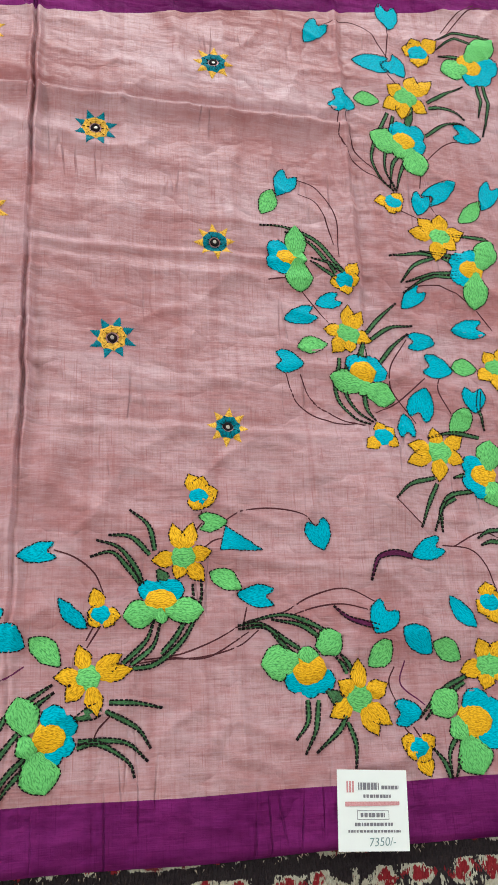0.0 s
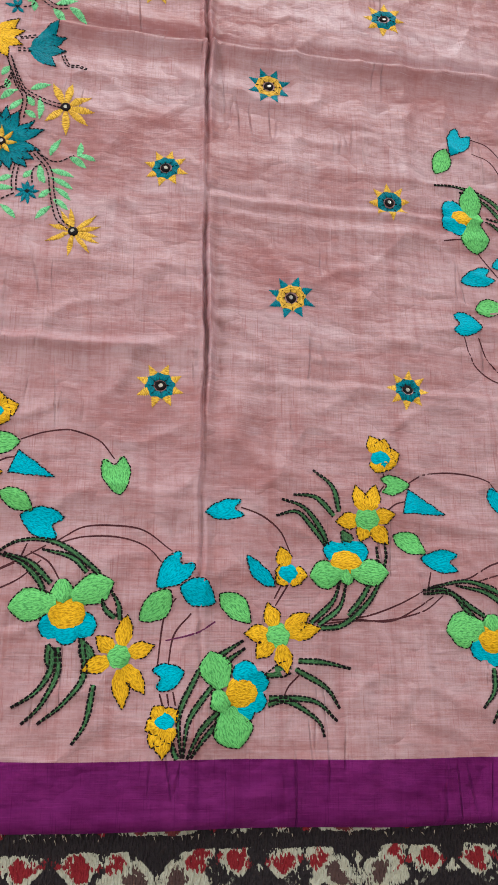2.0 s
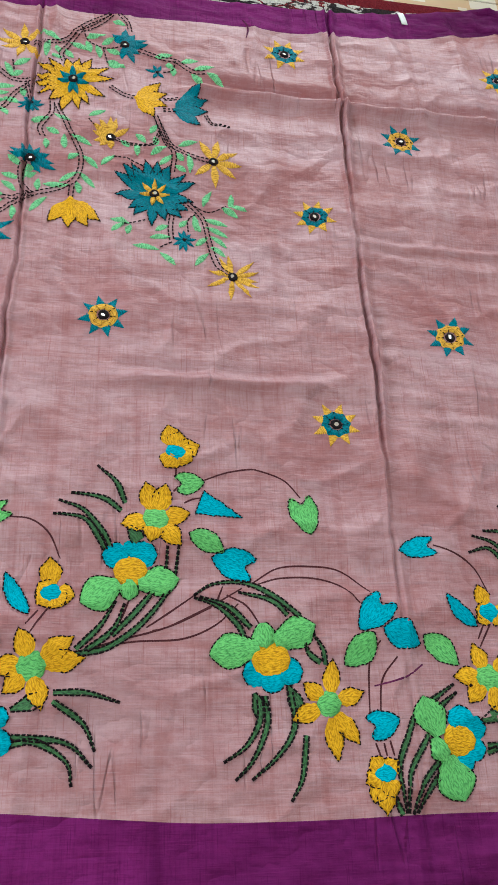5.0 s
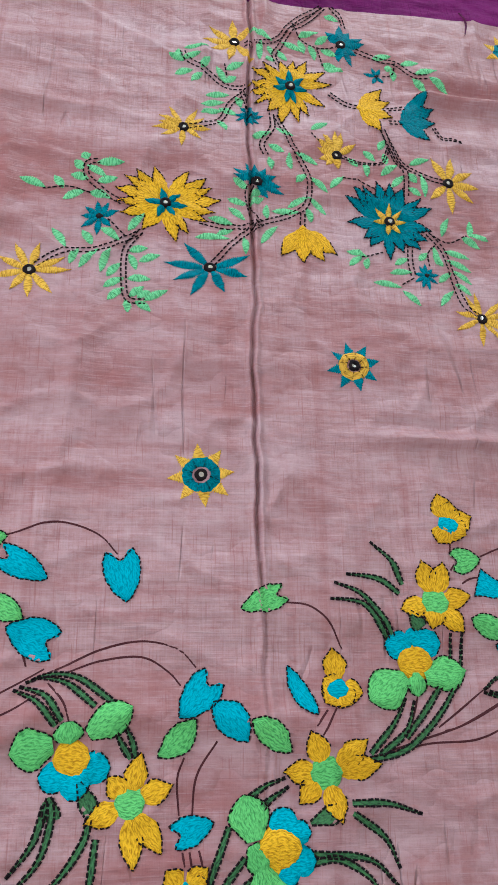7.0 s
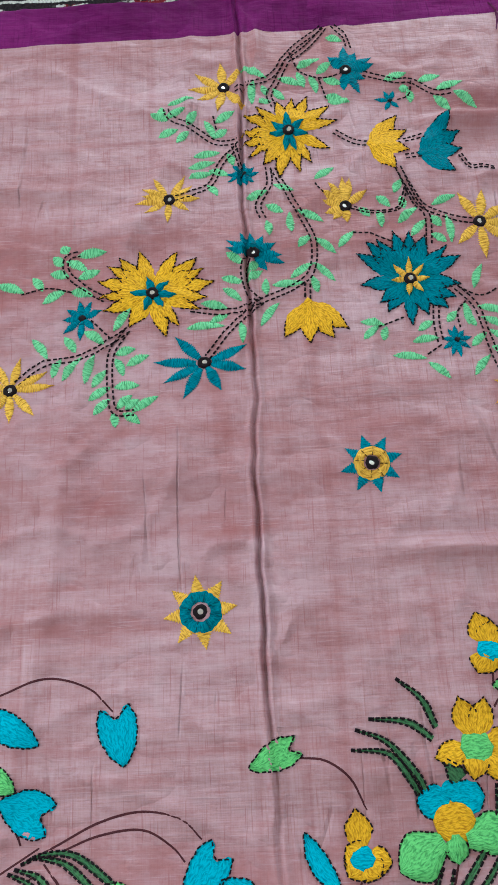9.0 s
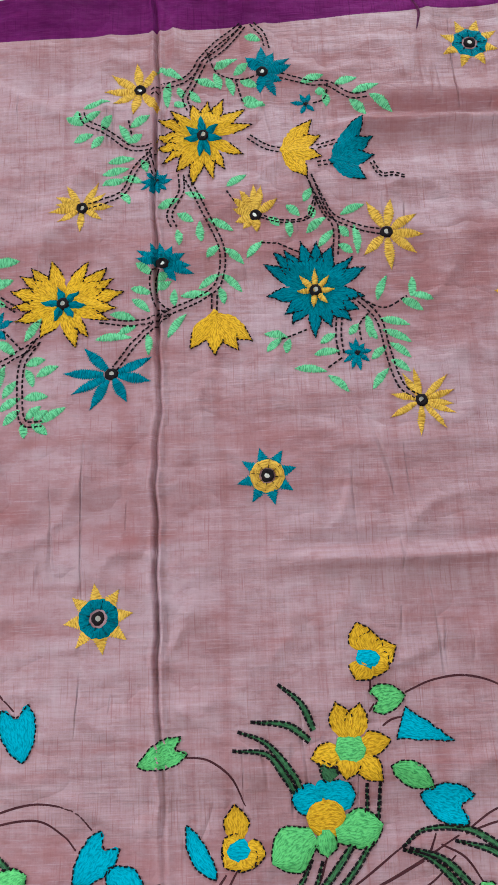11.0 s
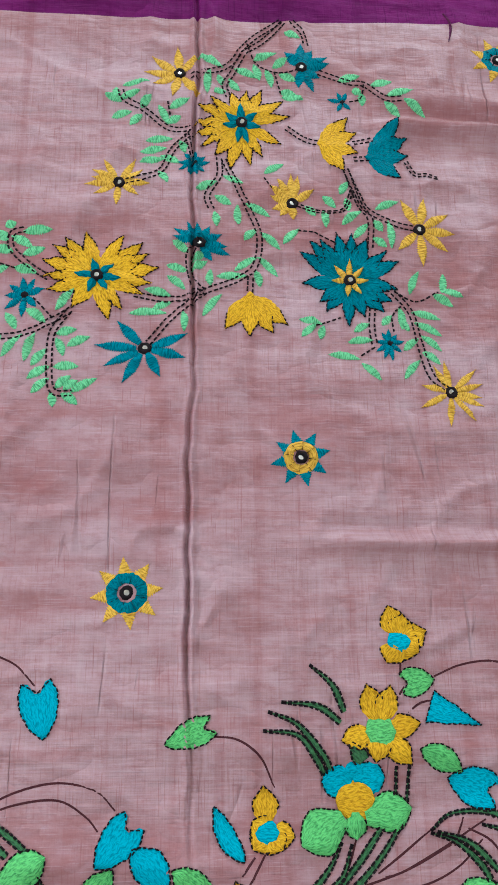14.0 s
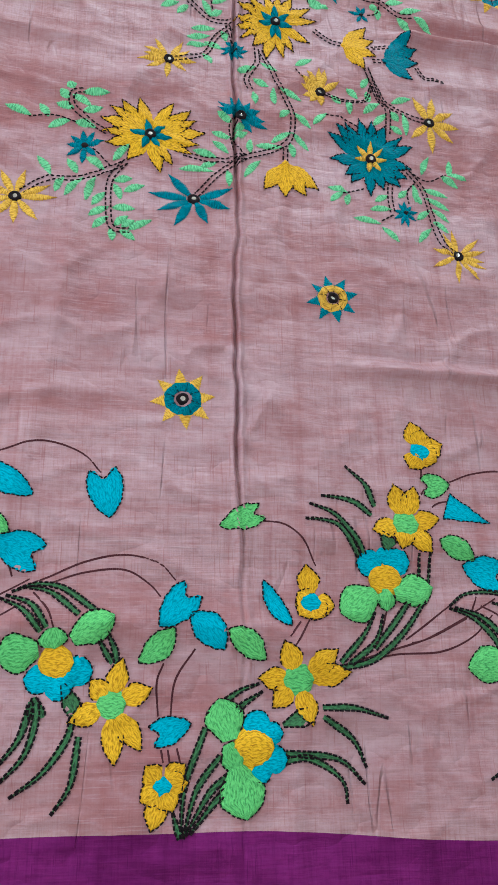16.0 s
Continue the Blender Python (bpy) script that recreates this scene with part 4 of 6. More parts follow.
def border_sprig(m):
    """The first repeat of the flowering border."""
    m.flower("embroidered_star_flower", (-0.510, 0.099), 0.0105, 0.019, [(-0.501, 0.139), (-0.473, 0.113), (-0.482, 0.059), (-0.506, 0.047), (-0.548, 0.083), (-0.529, 0.120)], YELLOW, GREEN)
    m.flower("embroidered_star_flower", (-0.338, 0.119), 0.0116, 0.0198, [(-0.352, 0.155), (-0.298, 0.147), (-0.286, 0.126), (-0.326, 0.077), (-0.363, 0.094), (-0.377, 0.121)], YELLOW, GREEN)
    m.flower("embroidered_star_flower", (-0.221, 0.271), 0.0114, 0.0205, [(-0.233, 0.313), (-0.210, 0.311), (-0.184, 0.278), (-0.193, 0.242), (-0.226, 0.245), (-0.258, 0.264)], YELLOW, GREEN)
    m.iris((-0.560, 0.134), 0.0135, [(-0.574, 0.120, 0.0130), (-0.541, 0.127, 0.0140), (-0.557, 0.114, 0.0130)], [((-0.576, 0.146), (-0.612, 0.139), 0.029), ((-0.547, 0.154), (-0.510, 0.177), 0.025), ((-0.565, 0.164), (-0.562, 0.146), 0.023)])
    m.iris((-0.382, 0.060), 0.016, [(-0.378, 0.080, 0.0130), (-0.365, 0.072, 0.0110), (-0.363, 0.050, 0.0132), (-0.374, 0.040, 0.0099)], [((-0.403, 0.067), (-0.412, 0.103), 0.0308), ((-0.397, 0.045), (-0.388, 0.001), 0.0352), ((-0.406, 0.064), (-0.395, 0.040), 0.02)])
    m.iris((-0.246, 0.215), 0.0149, [(-0.262, 0.230, 0.0138), (-0.233, 0.232, 0.0144), (-0.247, 0.238, 0.0090)], [((-0.257, 0.201), (-0.295, 0.180), 0.0313), ((-0.238, 0.201), (-0.196, 0.207), 0.0276), ((-0.247, 0.205), (-0.247, 0.183), 0.018)])
    m.flower("embroidered_bud", (-0.200, 0.349), 0.0091, 0.0235, [(-0.209, 0.382), (-0.173, 0.359), (-0.181, 0.339), (-0.212, 0.330), (-0.195, 0.374)], YELLOW, CYAN)
    m.flower("embroidered_bud", (-0.324, 0.190), 0.0084, 0.0216, [(-0.327, 0.228), (-0.300, 0.187), (-0.311, 0.176), (-0.337, 0.178), (-0.337, 0.200)], YELLOW, CYAN)
    m.flower("embroidered_bud", (-0.463, 0.030), 0.007, 0.02, [(-0.479, 0.047), (-0.443, 0.048), (-0.440, 0.033), (-0.473, -0.006), (-0.483, 0.018), (-0.454, 0.009)], YELLOW, CYAN)
    m.leaf((-0.437, 0.202), (-0.469, 0.166), 0.0308, CYAN, "heart")
    m.leaf((-0.439, 0.180), (-0.408, 0.146), 0.0297, CYAN, "leaf")
    m.leaf((-0.454, 0.165), (-0.487, 0.134), 0.024, GREEN, "leaf")
    m.leaf((-0.405, 0.164), (-0.369, 0.136), 0.0247, GREEN, "leaf")
    m.leaf((-0.474, 0.071), (-0.438, 0.082), 0.024, CYAN, "heart")
    m.leaf((-0.344, 0.168), (-0.370, 0.212), 0.0176, CYAN, "leaf")
    m.leaf((-0.370, 0.279), (-0.413, 0.262), 0.0231, GREEN, "heart")
    m.leaf((-0.200, 0.311), (-0.168, 0.316), 0.0252, GREEN, "heart")
    m.leaf((-0.174, 0.292), (-0.127, 0.275), 0.0288, CYAN, "spike")
    m.leaf((-0.186, 0.256), (-0.148, 0.236), 0.0228, GREEN, "leaf")
    m.stem([(-0.372, 0.269), (-0.349, 0.266), (-0.329, 0.251), (-0.317, 0.226)])
    m.stem([(-0.603, 0.197), (-0.574, 0.210), (-0.539, 0.226), (-0.503, 0.233), (-0.471, 0.226), (-0.454, 0.210)])
    m.stem([(-0.571, 0.205), (-0.539, 0.216), (-0.503, 0.219), (-0.479, 0.206), (-0.468, 0.194)])
    m.stem([(-0.464, 0.134), (-0.470, 0.117), (-0.468, 0.088)])
    m.stem([(-0.435, 0.147), (-0.453, 0.119), (-0.457, 0.085)])
    m.stem([(-0.459, 0.060), (-0.457, 0.047)])
    m.stem([(-0.465, 0.060), (-0.463, 0.049)])
    m.stem([(-0.451, 0.061), (-0.448, 0.049)])
    m.stem([(-0.326, 0.174), (-0.341, 0.150)])
    m.stem([(-0.335, 0.172), (-0.346, 0.158)])
    m.stem([(-0.298, 0.131), (-0.252, 0.144), (-0.204, 0.158), (-0.163, 0.177)])
    m.stem([(-0.286, 0.133), (-0.240, 0.142), (-0.193, 0.145), (-0.159, 0.159), (-0.135, 0.181)])
    m.stem([(-0.199, 0.332), (-0.200, 0.320)])
    m.stem([(-0.195, 0.287), (-0.182, 0.295), (-0.171, 0.297)])
    m.stem([(-0.207, 0.296), (-0.197, 0.309)])
    m.stem([(-0.247, 0.183), (-0.255, 0.163), (-0.272, 0.142)])
    m.stem([(-0.584, 0.197), (-0.570, 0.181), (-0.564, 0.165)])
    m.blade([(-0.284, 0.329), (-0.264, 0.312), (-0.253, 0.288)])
    m.blade([(-0.310, 0.297), (-0.277, 0.293), (-0.257, 0.279)])
    m.blade([(-0.322, 0.289), (-0.296, 0.278), (-0.274, 0.252), (-0.267, 0.238)])
    m.blade([(-0.327, 0.273), (-0.296, 0.269), (-0.280, 0.249), (-0.272, 0.235)])
    m.blade([(-0.196, 0.243), (-0.203, 0.203), (-0.230, 0.164), (-0.264, 0.137), (-0.298, 0.129)])
    m.blade([(-0.208, 0.242), (-0.212, 0.211), (-0.238, 0.174), (-0.263, 0.147)])
    m.blade([(-0.260, 0.182), (-0.274, 0.158), (-0.297, 0.134)])
    m.blade([(-0.251, 0.180), (-0.262, 0.153), (-0.289, 0.132)])
    m.blade([(-0.253, 0.084), (-0.283, 0.093), (-0.316, 0.094)])
    m.blade([(-0.275, 0.041), (-0.287, 0.066), (-0.316, 0.086)])
    m.blade([(-0.277, 0.027), (-0.302, 0.049), (-0.352, 0.055)])
    m.blade([(-0.295, 0.011), (-0.300, 0.032), (-0.329, 0.050), (-0.352, 0.048)])
    m.blade([(-0.375, 0.116), (-0.396, 0.108), (-0.422, 0.088)])
    m.blade([(-0.372, 0.109), (-0.391, 0.097), (-0.402, 0.085)])
    m.blade([(-0.447, -0.012), (-0.443, 0.031), (-0.425, 0.078)])
    m.blade([(-0.445, -0.012), (-0.433, 0.026), (-0.412, 0.054)])
    m.blade([(-0.443, -0.010), (-0.421, 0.024), (-0.404, 0.038)])
    m.blade([(-0.439, -0.009), (-0.416, 0.017), (-0.401, 0.030)])
    m.blade([(-0.454, 0.009), (-0.450, -0.004), (-0.447, -0.012)])
    m.blade([(-0.603, 0.197), (-0.584, 0.204), (-0.559, 0.202), (-0.532, 0.184), (-0.523, 0.176)])
    m.blade([(-0.594, 0.202), (-0.568, 0.197), (-0.542, 0.177)])
    m.blade([(-0.613, 0.191), (-0.592, 0.181), (-0.575, 0.161)])
    m.blade([(-0.608, 0.194), (-0.585, 0.186), (-0.570, 0.165)])
    m.blade([(-0.517, 0.163), (-0.509, 0.147), (-0.506, 0.133)])
    m.blade([(-0.525, 0.159), (-0.517, 0.144), (-0.510, 0.134)])
    m.blade([(-0.604, 0.033), (-0.582, 0.057), (-0.574, 0.087), (-0.576, 0.104)])
    m.blade([(-0.592, 0.024), (-0.566, 0.043), (-0.547, 0.070), (-0.543, 0.090)])
    m.blade([(-0.606, 0.046), (-0.587, 0.071), (-0.579, 0.101)])
    m.blade([(-0.557, 0.010), (-0.542, 0.033), (-0.537, 0.072)])
    m.blade([(-0.249, 0.262), (-0.238, 0.246)], 0.0160)
    m.blade([(-0.354, 0.079), (-0.328, 0.088)], 0.0160)
    m.blade([(-0.553, 0.116), (-0.541, 0.092)], 0.0160)
    m.blade([(-0.577, 0.105), (-0.573, 0.087)], 0.0160)
    m.leaf((-0.117, 0.217), (-0.162, 0.231), 0.0336, CYAN, "heart")
    m.leaf((-0.063, 0.301), (-0.054, 0.255), 0.0316, GREEN, "heart")
    m.stem([(-0.168, 0.318), (-0.142, 0.328), (-0.112, 0.331), (-0.081, 0.321), (-0.062, 0.299)])
    m.stem([(-0.160, 0.176), (-0.151, 0.199)])


def flowering_branch(m):
    """The large branch of flowers below the upper border."""
    m.flower("embroidered_sunflower", (-0.344, 0.910), 0.0093, 0.0165, [(-0.393, 0.929), (-0.379, 0.939), (-0.355, 0.951), (-0.338, 0.955), (-0.320, 0.957), (-0.297, 0.943), (-0.289, 0.923), (-0.300, 0.885), (-0.321, 0.868), (-0.334, 0.857), (-0.358, 0.850), (-0.374, 0.866), (-0.390, 0.878), (-0.396, 0.893), (-0.397, 0.908)], YELLOW, YELLOW, start=0.25, edge_from=0.5)
    m.flower("embroidered_star", (-0.344, 0.910), 0.0066, 0.0098, [(-0.346, 0.933), (-0.327, 0.921), (-0.323, 0.905), (-0.337, 0.885), (-0.349, 0.886), (-0.365, 0.907), (-0.362, 0.921)], TEAL, TEAL, edged=False, start=0.2, knot=True, lift=0.0036)
    m.flower("embroidered_sunflower", (-0.495, 0.717), 0.0086, 0.0177, [(-0.542, 0.752), (-0.529, 0.758), (-0.508, 0.768), (-0.469, 0.765), (-0.448, 0.755), (-0.442, 0.744), (-0.431, 0.729), (-0.438, 0.710), (-0.447, 0.698), (-0.469, 0.680), (-0.482, 0.669), (-0.520, 0.682), (-0.545, 0.699), (-0.550, 0.715), (-0.552, 0.734)], YELLOW, YELLOW, start=0.25, edge_from=0.5)
    m.flower("embroidered_star", (-0.495, 0.717), 0.0062, 0.0097, [(-0.500, 0.735), (-0.478, 0.730), (-0.470, 0.714), (-0.484, 0.701), (-0.504, 0.699), (-0.518, 0.719)], TEAL, TEAL, edged=False, start=0.2, knot=True, lift=0.0036)
    m.flower("embroidered_sunflower", (-0.231, 0.720), 0.0086, 0.0182, [(-0.284, 0.751), (-0.273, 0.763), (-0.262, 0.766), (-0.244, 0.776), (-0.227, 0.775), (-0.211, 0.768), (-0.190, 0.754), (-0.177, 0.742), (-0.180, 0.710), (-0.187, 0.695), (-0.196, 0.684), (-0.216, 0.678), (-0.234, 0.667), (-0.257, 0.684), (-0.264, 0.695), (-0.282, 0.716)], TEAL, TEAL, start=0.25, edge_from=0.5)
    m.flower("embroidered_star", (-0.231, 0.720), 0.0049, 0.0078, [(-0.231, 0.743), (-0.216, 0.734), (-0.211, 0.720), (-0.219, 0.705), (-0.234, 0.701), (-0.250, 0.720), (-0.247, 0.737)], YELLOW_SATIN, YELLOW_SATIN, edged=False, start=0.2, knot=True, lift=0.0036)
    m.flower("embroidered_daisy", (-0.132, 0.595), 0.0047, 0.0075, [(-0.137, 0.630), (-0.149, 0.624), (-0.104, 0.621), (-0.098, 0.605), (-0.100, 0.590), (-0.099, 0.580), (-0.110, 0.564), (-0.136, 0.557), (-0.165, 0.578), (-0.162, 0.603)], YELLOW_SATIN, BLACK, edged=False, start=0.3, knot=True)
    m.flower("embroidered_daisy", (-0.476, 0.826), 0.0051, 0.0082, [(-0.493, 0.854), (-0.459, 0.858), (-0.451, 0.844), (-0.443, 0.828), (-0.455, 0.813), (-0.478, 0.798), (-0.502, 0.811), (-0.513, 0.824), (-0.505, 0.832), (-0.505, 0.842)], YELLOW_SATIN, BLACK, edged=False, start=0.3, knot=True)
    m.flower("embroidered_daisy", (-0.153, 0.780), 0.0051, 0.0108, [(-0.172, 0.817), (-0.146, 0.819), (-0.120, 0.800), (-0.115, 0.775), (-0.123, 0.755), (-0.150, 0.738), (-0.178, 0.755)], YELLOW_SATIN, BLACK, edged=False, start=0.3, knot=True)
    m.flower("embroidered_daisy", (-0.444, 0.638), 0.0048, 0.0114, [(-0.473, 0.668), (-0.495, 0.641), (-0.485, 0.617), (-0.466, 0.600), (-0.428, 0.607), (-0.403, 0.628), (-0.401, 0.652)], TEAL_SATIN, BLACK, edged=False, start=0.3, knot=True)
    m.flower("embroidered_daisy", (-0.290, 0.810), 0.0051, 0.0097, [(-0.306, 0.840), (-0.291, 0.845), (-0.283, 0.844), (-0.266, 0.827), (-0.289, 0.790), (-0.304, 0.795), (-0.312, 0.803), (-0.315, 0.830), (-0.314, 0.818)], YELLOW_SATIN, BLACK, edged=False, start=0.3, knot=True)
    m.flower("embroidered_daisy", (-0.413, 0.972), 0.0054, 0.0110, [(-0.416, 1.005), (-0.393, 0.993), (-0.390, 0.939), (-0.421, 0.939), (-0.443, 0.954), (-0.453, 0.971), (-0.445, 0.993)], YELLOW_SATIN, BLACK, edged=False, start=0.3, knot=True)
    m.flower("embroidered_daisy", (-0.390, 0.757), 0.0044, 0.0096, [(-0.403, 0.781), (-0.417, 0.774), (-0.418, 0.763), (-0.393, 0.781), (-0.379, 0.776), (-0.366, 0.768), (-0.360, 0.755), (-0.357, 0.746), (-0.376, 0.738)], TEAL_SATIN, BLACK, edged=False, start=0.3, knot=True)
    m.flower("embroidered_daisy", (-0.276, 0.984), 0.0055, 0.0122, [(-0.276, 1.018), (-0.294, 1.007), (-0.262, 1.012), (-0.245, 1.003), (-0.243, 0.993), (-0.254, 0.975), (-0.261, 0.956), (-0.279, 0.959)], TEAL_SATIN, BLACK, edged=False, start=0.3, knot=True)
    m.flower("embroidered_daisy", (-0.396, 0.856), 0.0032, 0.0065, [(-0.396, 0.874), (-0.384, 0.866), (-0.379, 0.858), (-0.385, 0.846), (-0.393, 0.839), (-0.403, 0.842), (-0.413, 0.847), (-0.414, 0.857), (-0.407, 0.868)], TEAL_SATIN, BLACK, edged=False, start=0.3)
    m.flower("embroidered_daisy", (-0.229, 0.945), 0.0027, 0.0060, [(-0.246, 0.948), (-0.235, 0.957), (-0.224, 0.957), (-0.220, 0.936), (-0.235, 0.933)], TEAL_SATIN, BLACK, edged=False, start=0.3)
    m.flower("embroidered_daisy", (-0.192, 0.649), 0.0030, 0.0059, [(-0.193, 0.665), (-0.184, 0.659), (-0.177, 0.651), (-0.180, 0.639), (-0.190, 0.629), (-0.199, 0.631), (-0.207, 0.639), (-0.207, 0.651), (-0.200, 0.661)], TEAL_SATIN, BLACK, edged=False, start=0.3)
    m.flower("embroidered_tulip", (-0.256, 0.886), 0.0039, 0.0192, [(-0.224, 0.925), (-0.215, 0.904), (-0.215, 0.874), (-0.232, 0.849)], YELLOW, YELLOW, edged=True, start=0.1, edge_from=0.62)
    m.flower("embroidered_tulip", (-0.203, 0.869), 0.0039, 0.0202, [(-0.168, 0.920), (-0.159, 0.898), (-0.158, 0.874), (-0.170, 0.843)], TEAL, TEAL, edged=True, start=0.1, edge_from=0.62)
    m.flower("embroidered_tulip", (-0.337, 0.699), 0.0037, 0.0192, [(-0.363, 0.662), (-0.337, 0.653), (-0.313, 0.657), (-0.298, 0.665)], YELLOW, YELLOW, edged=True, start=0.1, edge_from=0.62)
    m.vine([(-0.298, 1.052), (-0.324, 1.032), (-0.340, 1.014), (-0.353, 0.993), (-0.369, 0.979), (-0.394, 0.968), (-0.404, 0.969)])
    m.vine([(-0.295, 1.050), (-0.321, 1.021), (-0.341, 1.003), (-0.355, 0.975), (-0.363, 0.960), (-0.358, 0.943)])
    m.vine([(-0.337, 1.018), (-0.328, 0.992), (-0.306, 0.981), (-0.280, 0.982)], 0.0000)
    m.vine([(-0.285, 1.052), (-0.273, 1.035), (-0.269, 1.016)])
    m.vine([(-0.256, 0.982), (-0.223, 0.970), (-0.204, 0.968), (-0.180, 0.951), (-0.159, 0.950)])
    m.vine([(-0.204, 0.968), (-0.208, 0.950), (-0.224, 0.945)], 0.0000)
    m.vine([(-0.294, 0.907), (-0.276, 0.893), (-0.260, 0.886)])
    m.vine([(-0.220, 0.888), (-0.198, 0.894)])
    m.vine([(-0.221, 0.865), (-0.203, 0.867)])
    m.vine([(-0.162, 0.866), (-0.153, 0.848), (-0.140, 0.849), (-0.127, 0.842)], 0.0040)
    m.vine([(-0.231, 0.851), (-0.219, 0.822), (-0.208, 0.802), (-0.181, 0.787), (-0.158, 0.781)])
    m.vine([(-0.229, 0.846), (-0.218, 0.812), (-0.206, 0.789), (-0.208, 0.756)])
    m.vine([(-0.225, 0.826), (-0.235, 0.802), (-0.260, 0.800), (-0.284, 0.808)], 0.0030)
    m.vine([(-0.398, 0.900), (-0.423, 0.900), (-0.445, 0.916), (-0.473, 0.932), (-0.478, 0.945)])
    m.vine([(-0.398, 0.896), (-0.419, 0.874), (-0.431, 0.847), (-0.452, 0.833), (-0.469, 0.828)])
    m.vine([(-0.405, 0.894), (-0.398, 0.865)], 0.0040)
    m.vine([(-0.369, 0.863), (-0.369, 0.839), (-0.382, 0.816), (-0.377, 0.799)])
    m.vine([(-0.364, 0.863), (-0.345, 0.818), (-0.327, 0.772), (-0.331, 0.733), (-0.349, 0.719), (-0.387, 0.702), (-0.417, 0.692), (-0.459, 0.698)])
    m.vine([(-0.392, 0.757), (-0.401, 0.741), (-0.396, 0.712), (-0.383, 0.703)])
    m.vine([(-0.384, 0.703), (-0.417, 0.672), (-0.441, 0.644)])
    m.vine([(-0.336, 0.720), (-0.337, 0.701)])
    m.vine([(-0.191, 0.711), (-0.168, 0.685), (-0.161, 0.647), (-0.151, 0.611), (-0.135, 0.598)])
    m.vine([(-0.184, 0.707), (-0.161, 0.697), (-0.137, 0.708)], 0.0000)
    m.vine([(-0.208, 0.689), (-0.210, 0.667), (-0.208, 0.645)])
    m.vine([(-0.208, 0.644), (-0.223, 0.634)], 0.0000)
    m.vine([(-0.178, 0.691), (-0.188, 0.679), (-0.187, 0.662)], 0.0000)
    m.vine([(-0.242, 0.677), (-0.269, 0.667)], 0.0000)
    m.vine([(-0.426, 0.933), (-0.423, 0.916)], 0.0000)
    m.vine([(-0.306, 0.981), (-0.299, 0.952)], 0.0000)
    m.vine([(-0.320, 0.841), (-0.311, 0.824)], 0.0000)
    m.vine([(-0.246, 0.763), (-0.267, 0.773), (-0.285, 0.777)], 0.0000)
    m.leaf((-0.394, 0.994), (-0.364, 0.983), 0.0107, MINT, "leaf", "mint_leaf", False)
    m.leaf((-0.382, 0.944), (-0.379, 0.978), 0.0096, MINT, "leaf", "mint_leaf", False)
    m.leaf((-0.375, 0.946), (-0.361, 0.952), 0.0106, MINT, "leaf", "mint_leaf", False)
    m.leaf((-0.346, 0.954), (-0.358, 0.970), 0.0099, MINT, "leaf", "mint_leaf", False)
    m.leaf((-0.352, 0.983), (-0.326, 0.972), 0.0107, MINT, "leaf", "mint_leaf", False)
    m.leaf((-0.330, 0.995), (-0.303, 1.007), 0.0108, MINT, "leaf", "mint_leaf", False)
    m.leaf((-0.330, 0.990), (-0.323, 0.969), 0.0097, MINT, "leaf", "mint_leaf", False)
    m.leaf((-0.316, 0.985), (-0.309, 0.961), 0.0097, MINT, "leaf", "mint_leaf", False)
    m.leaf((-0.308, 0.987), (-0.291, 0.998), 0.0106, MINT, "leaf", "mint_leaf", False)
    m.leaf((-0.294, 1.036), (-0.276, 1.027), 0.0109, MINT, "leaf", "mint_leaf", False)
    m.leaf((-0.301, 0.979), (-0.282, 0.969), 0.0106, MINT, "leaf", "mint_leaf", False)
    m.leaf((-0.301, 0.956), (-0.282, 0.951), 0.0107, MINT, "leaf", "mint_leaf", False)
    m.leaf((-0.298, 0.949), (-0.274, 0.944), 0.0106, MINT, "leaf", "mint_leaf", False)
    m.leaf((-0.370, 0.972), (-0.366, 0.959), 0.0096, MINT, "leaf", "mint_leaf", False)
    m.leaf((-0.476, 0.950), (-0.446, 0.956), 0.0107, MINT, "leaf", "mint_leaf", False)
    m.leaf((-0.483, 0.948), (-0.484, 0.933), 0.0095, MINT, "leaf", "mint_leaf", False)
    m.leaf((-0.495, 0.938), (-0.476, 0.929), 0.0103, MINT, "leaf", "mint_leaf", False)
    m.leaf((-0.478, 0.932), (-0.456, 0.942), 0.0106, MINT, "leaf", "mint_leaf", False)
    m.leaf((-0.487, 0.910), (-0.465, 0.917), 0.0105, MINT, "leaf", "mint_leaf", False)
    m.leaf((-0.467, 0.900), (-0.453, 0.914), 0.0102, MINT, "leaf", "mint_leaf", False)
    m.leaf((-0.455, 0.921), (-0.444, 0.939), 0.0100, MINT, "leaf", "mint_leaf", False)
    m.leaf((-0.436, 0.928), (-0.425, 0.905), 0.0095, MINT, "leaf", "mint_leaf", False)
    m.leaf((-0.425, 0.907), (-0.411, 0.916), 0.0104, MINT, "leaf", "mint_leaf", False)
    m.leaf((-0.424, 0.925), (-0.402, 0.937), 0.0105, MINT, "leaf", "mint_leaf", False)
    m.leaf((-0.449, 0.883), (-0.420, 0.887), 0.0104, MINT, "leaf", "mint_leaf", False)
    m.leaf((-0.455, 0.867), (-0.426, 0.875), 0.0103, MINT, "leaf", "mint_leaf", False)
    m.leaf((-0.455, 0.855), (-0.429, 0.861), 0.0103, MINT, "leaf", "mint_leaf", False)
    m.leaf((-0.435, 0.845), (-0.424, 0.829), 0.0094, MINT, "leaf", "mint_leaf", False)
    m.leaf((-0.433, 0.865), (-0.411, 0.856), 0.0100, MINT, "leaf", "mint_leaf", False)
    m.leaf((-0.412, 0.885), (-0.406, 0.869), 0.0094, MINT, "leaf", "mint_leaf", False)
    m.leaf((-0.394, 0.822), (-0.371, 0.832), 0.0100, MINT, "leaf", "mint_leaf", False)
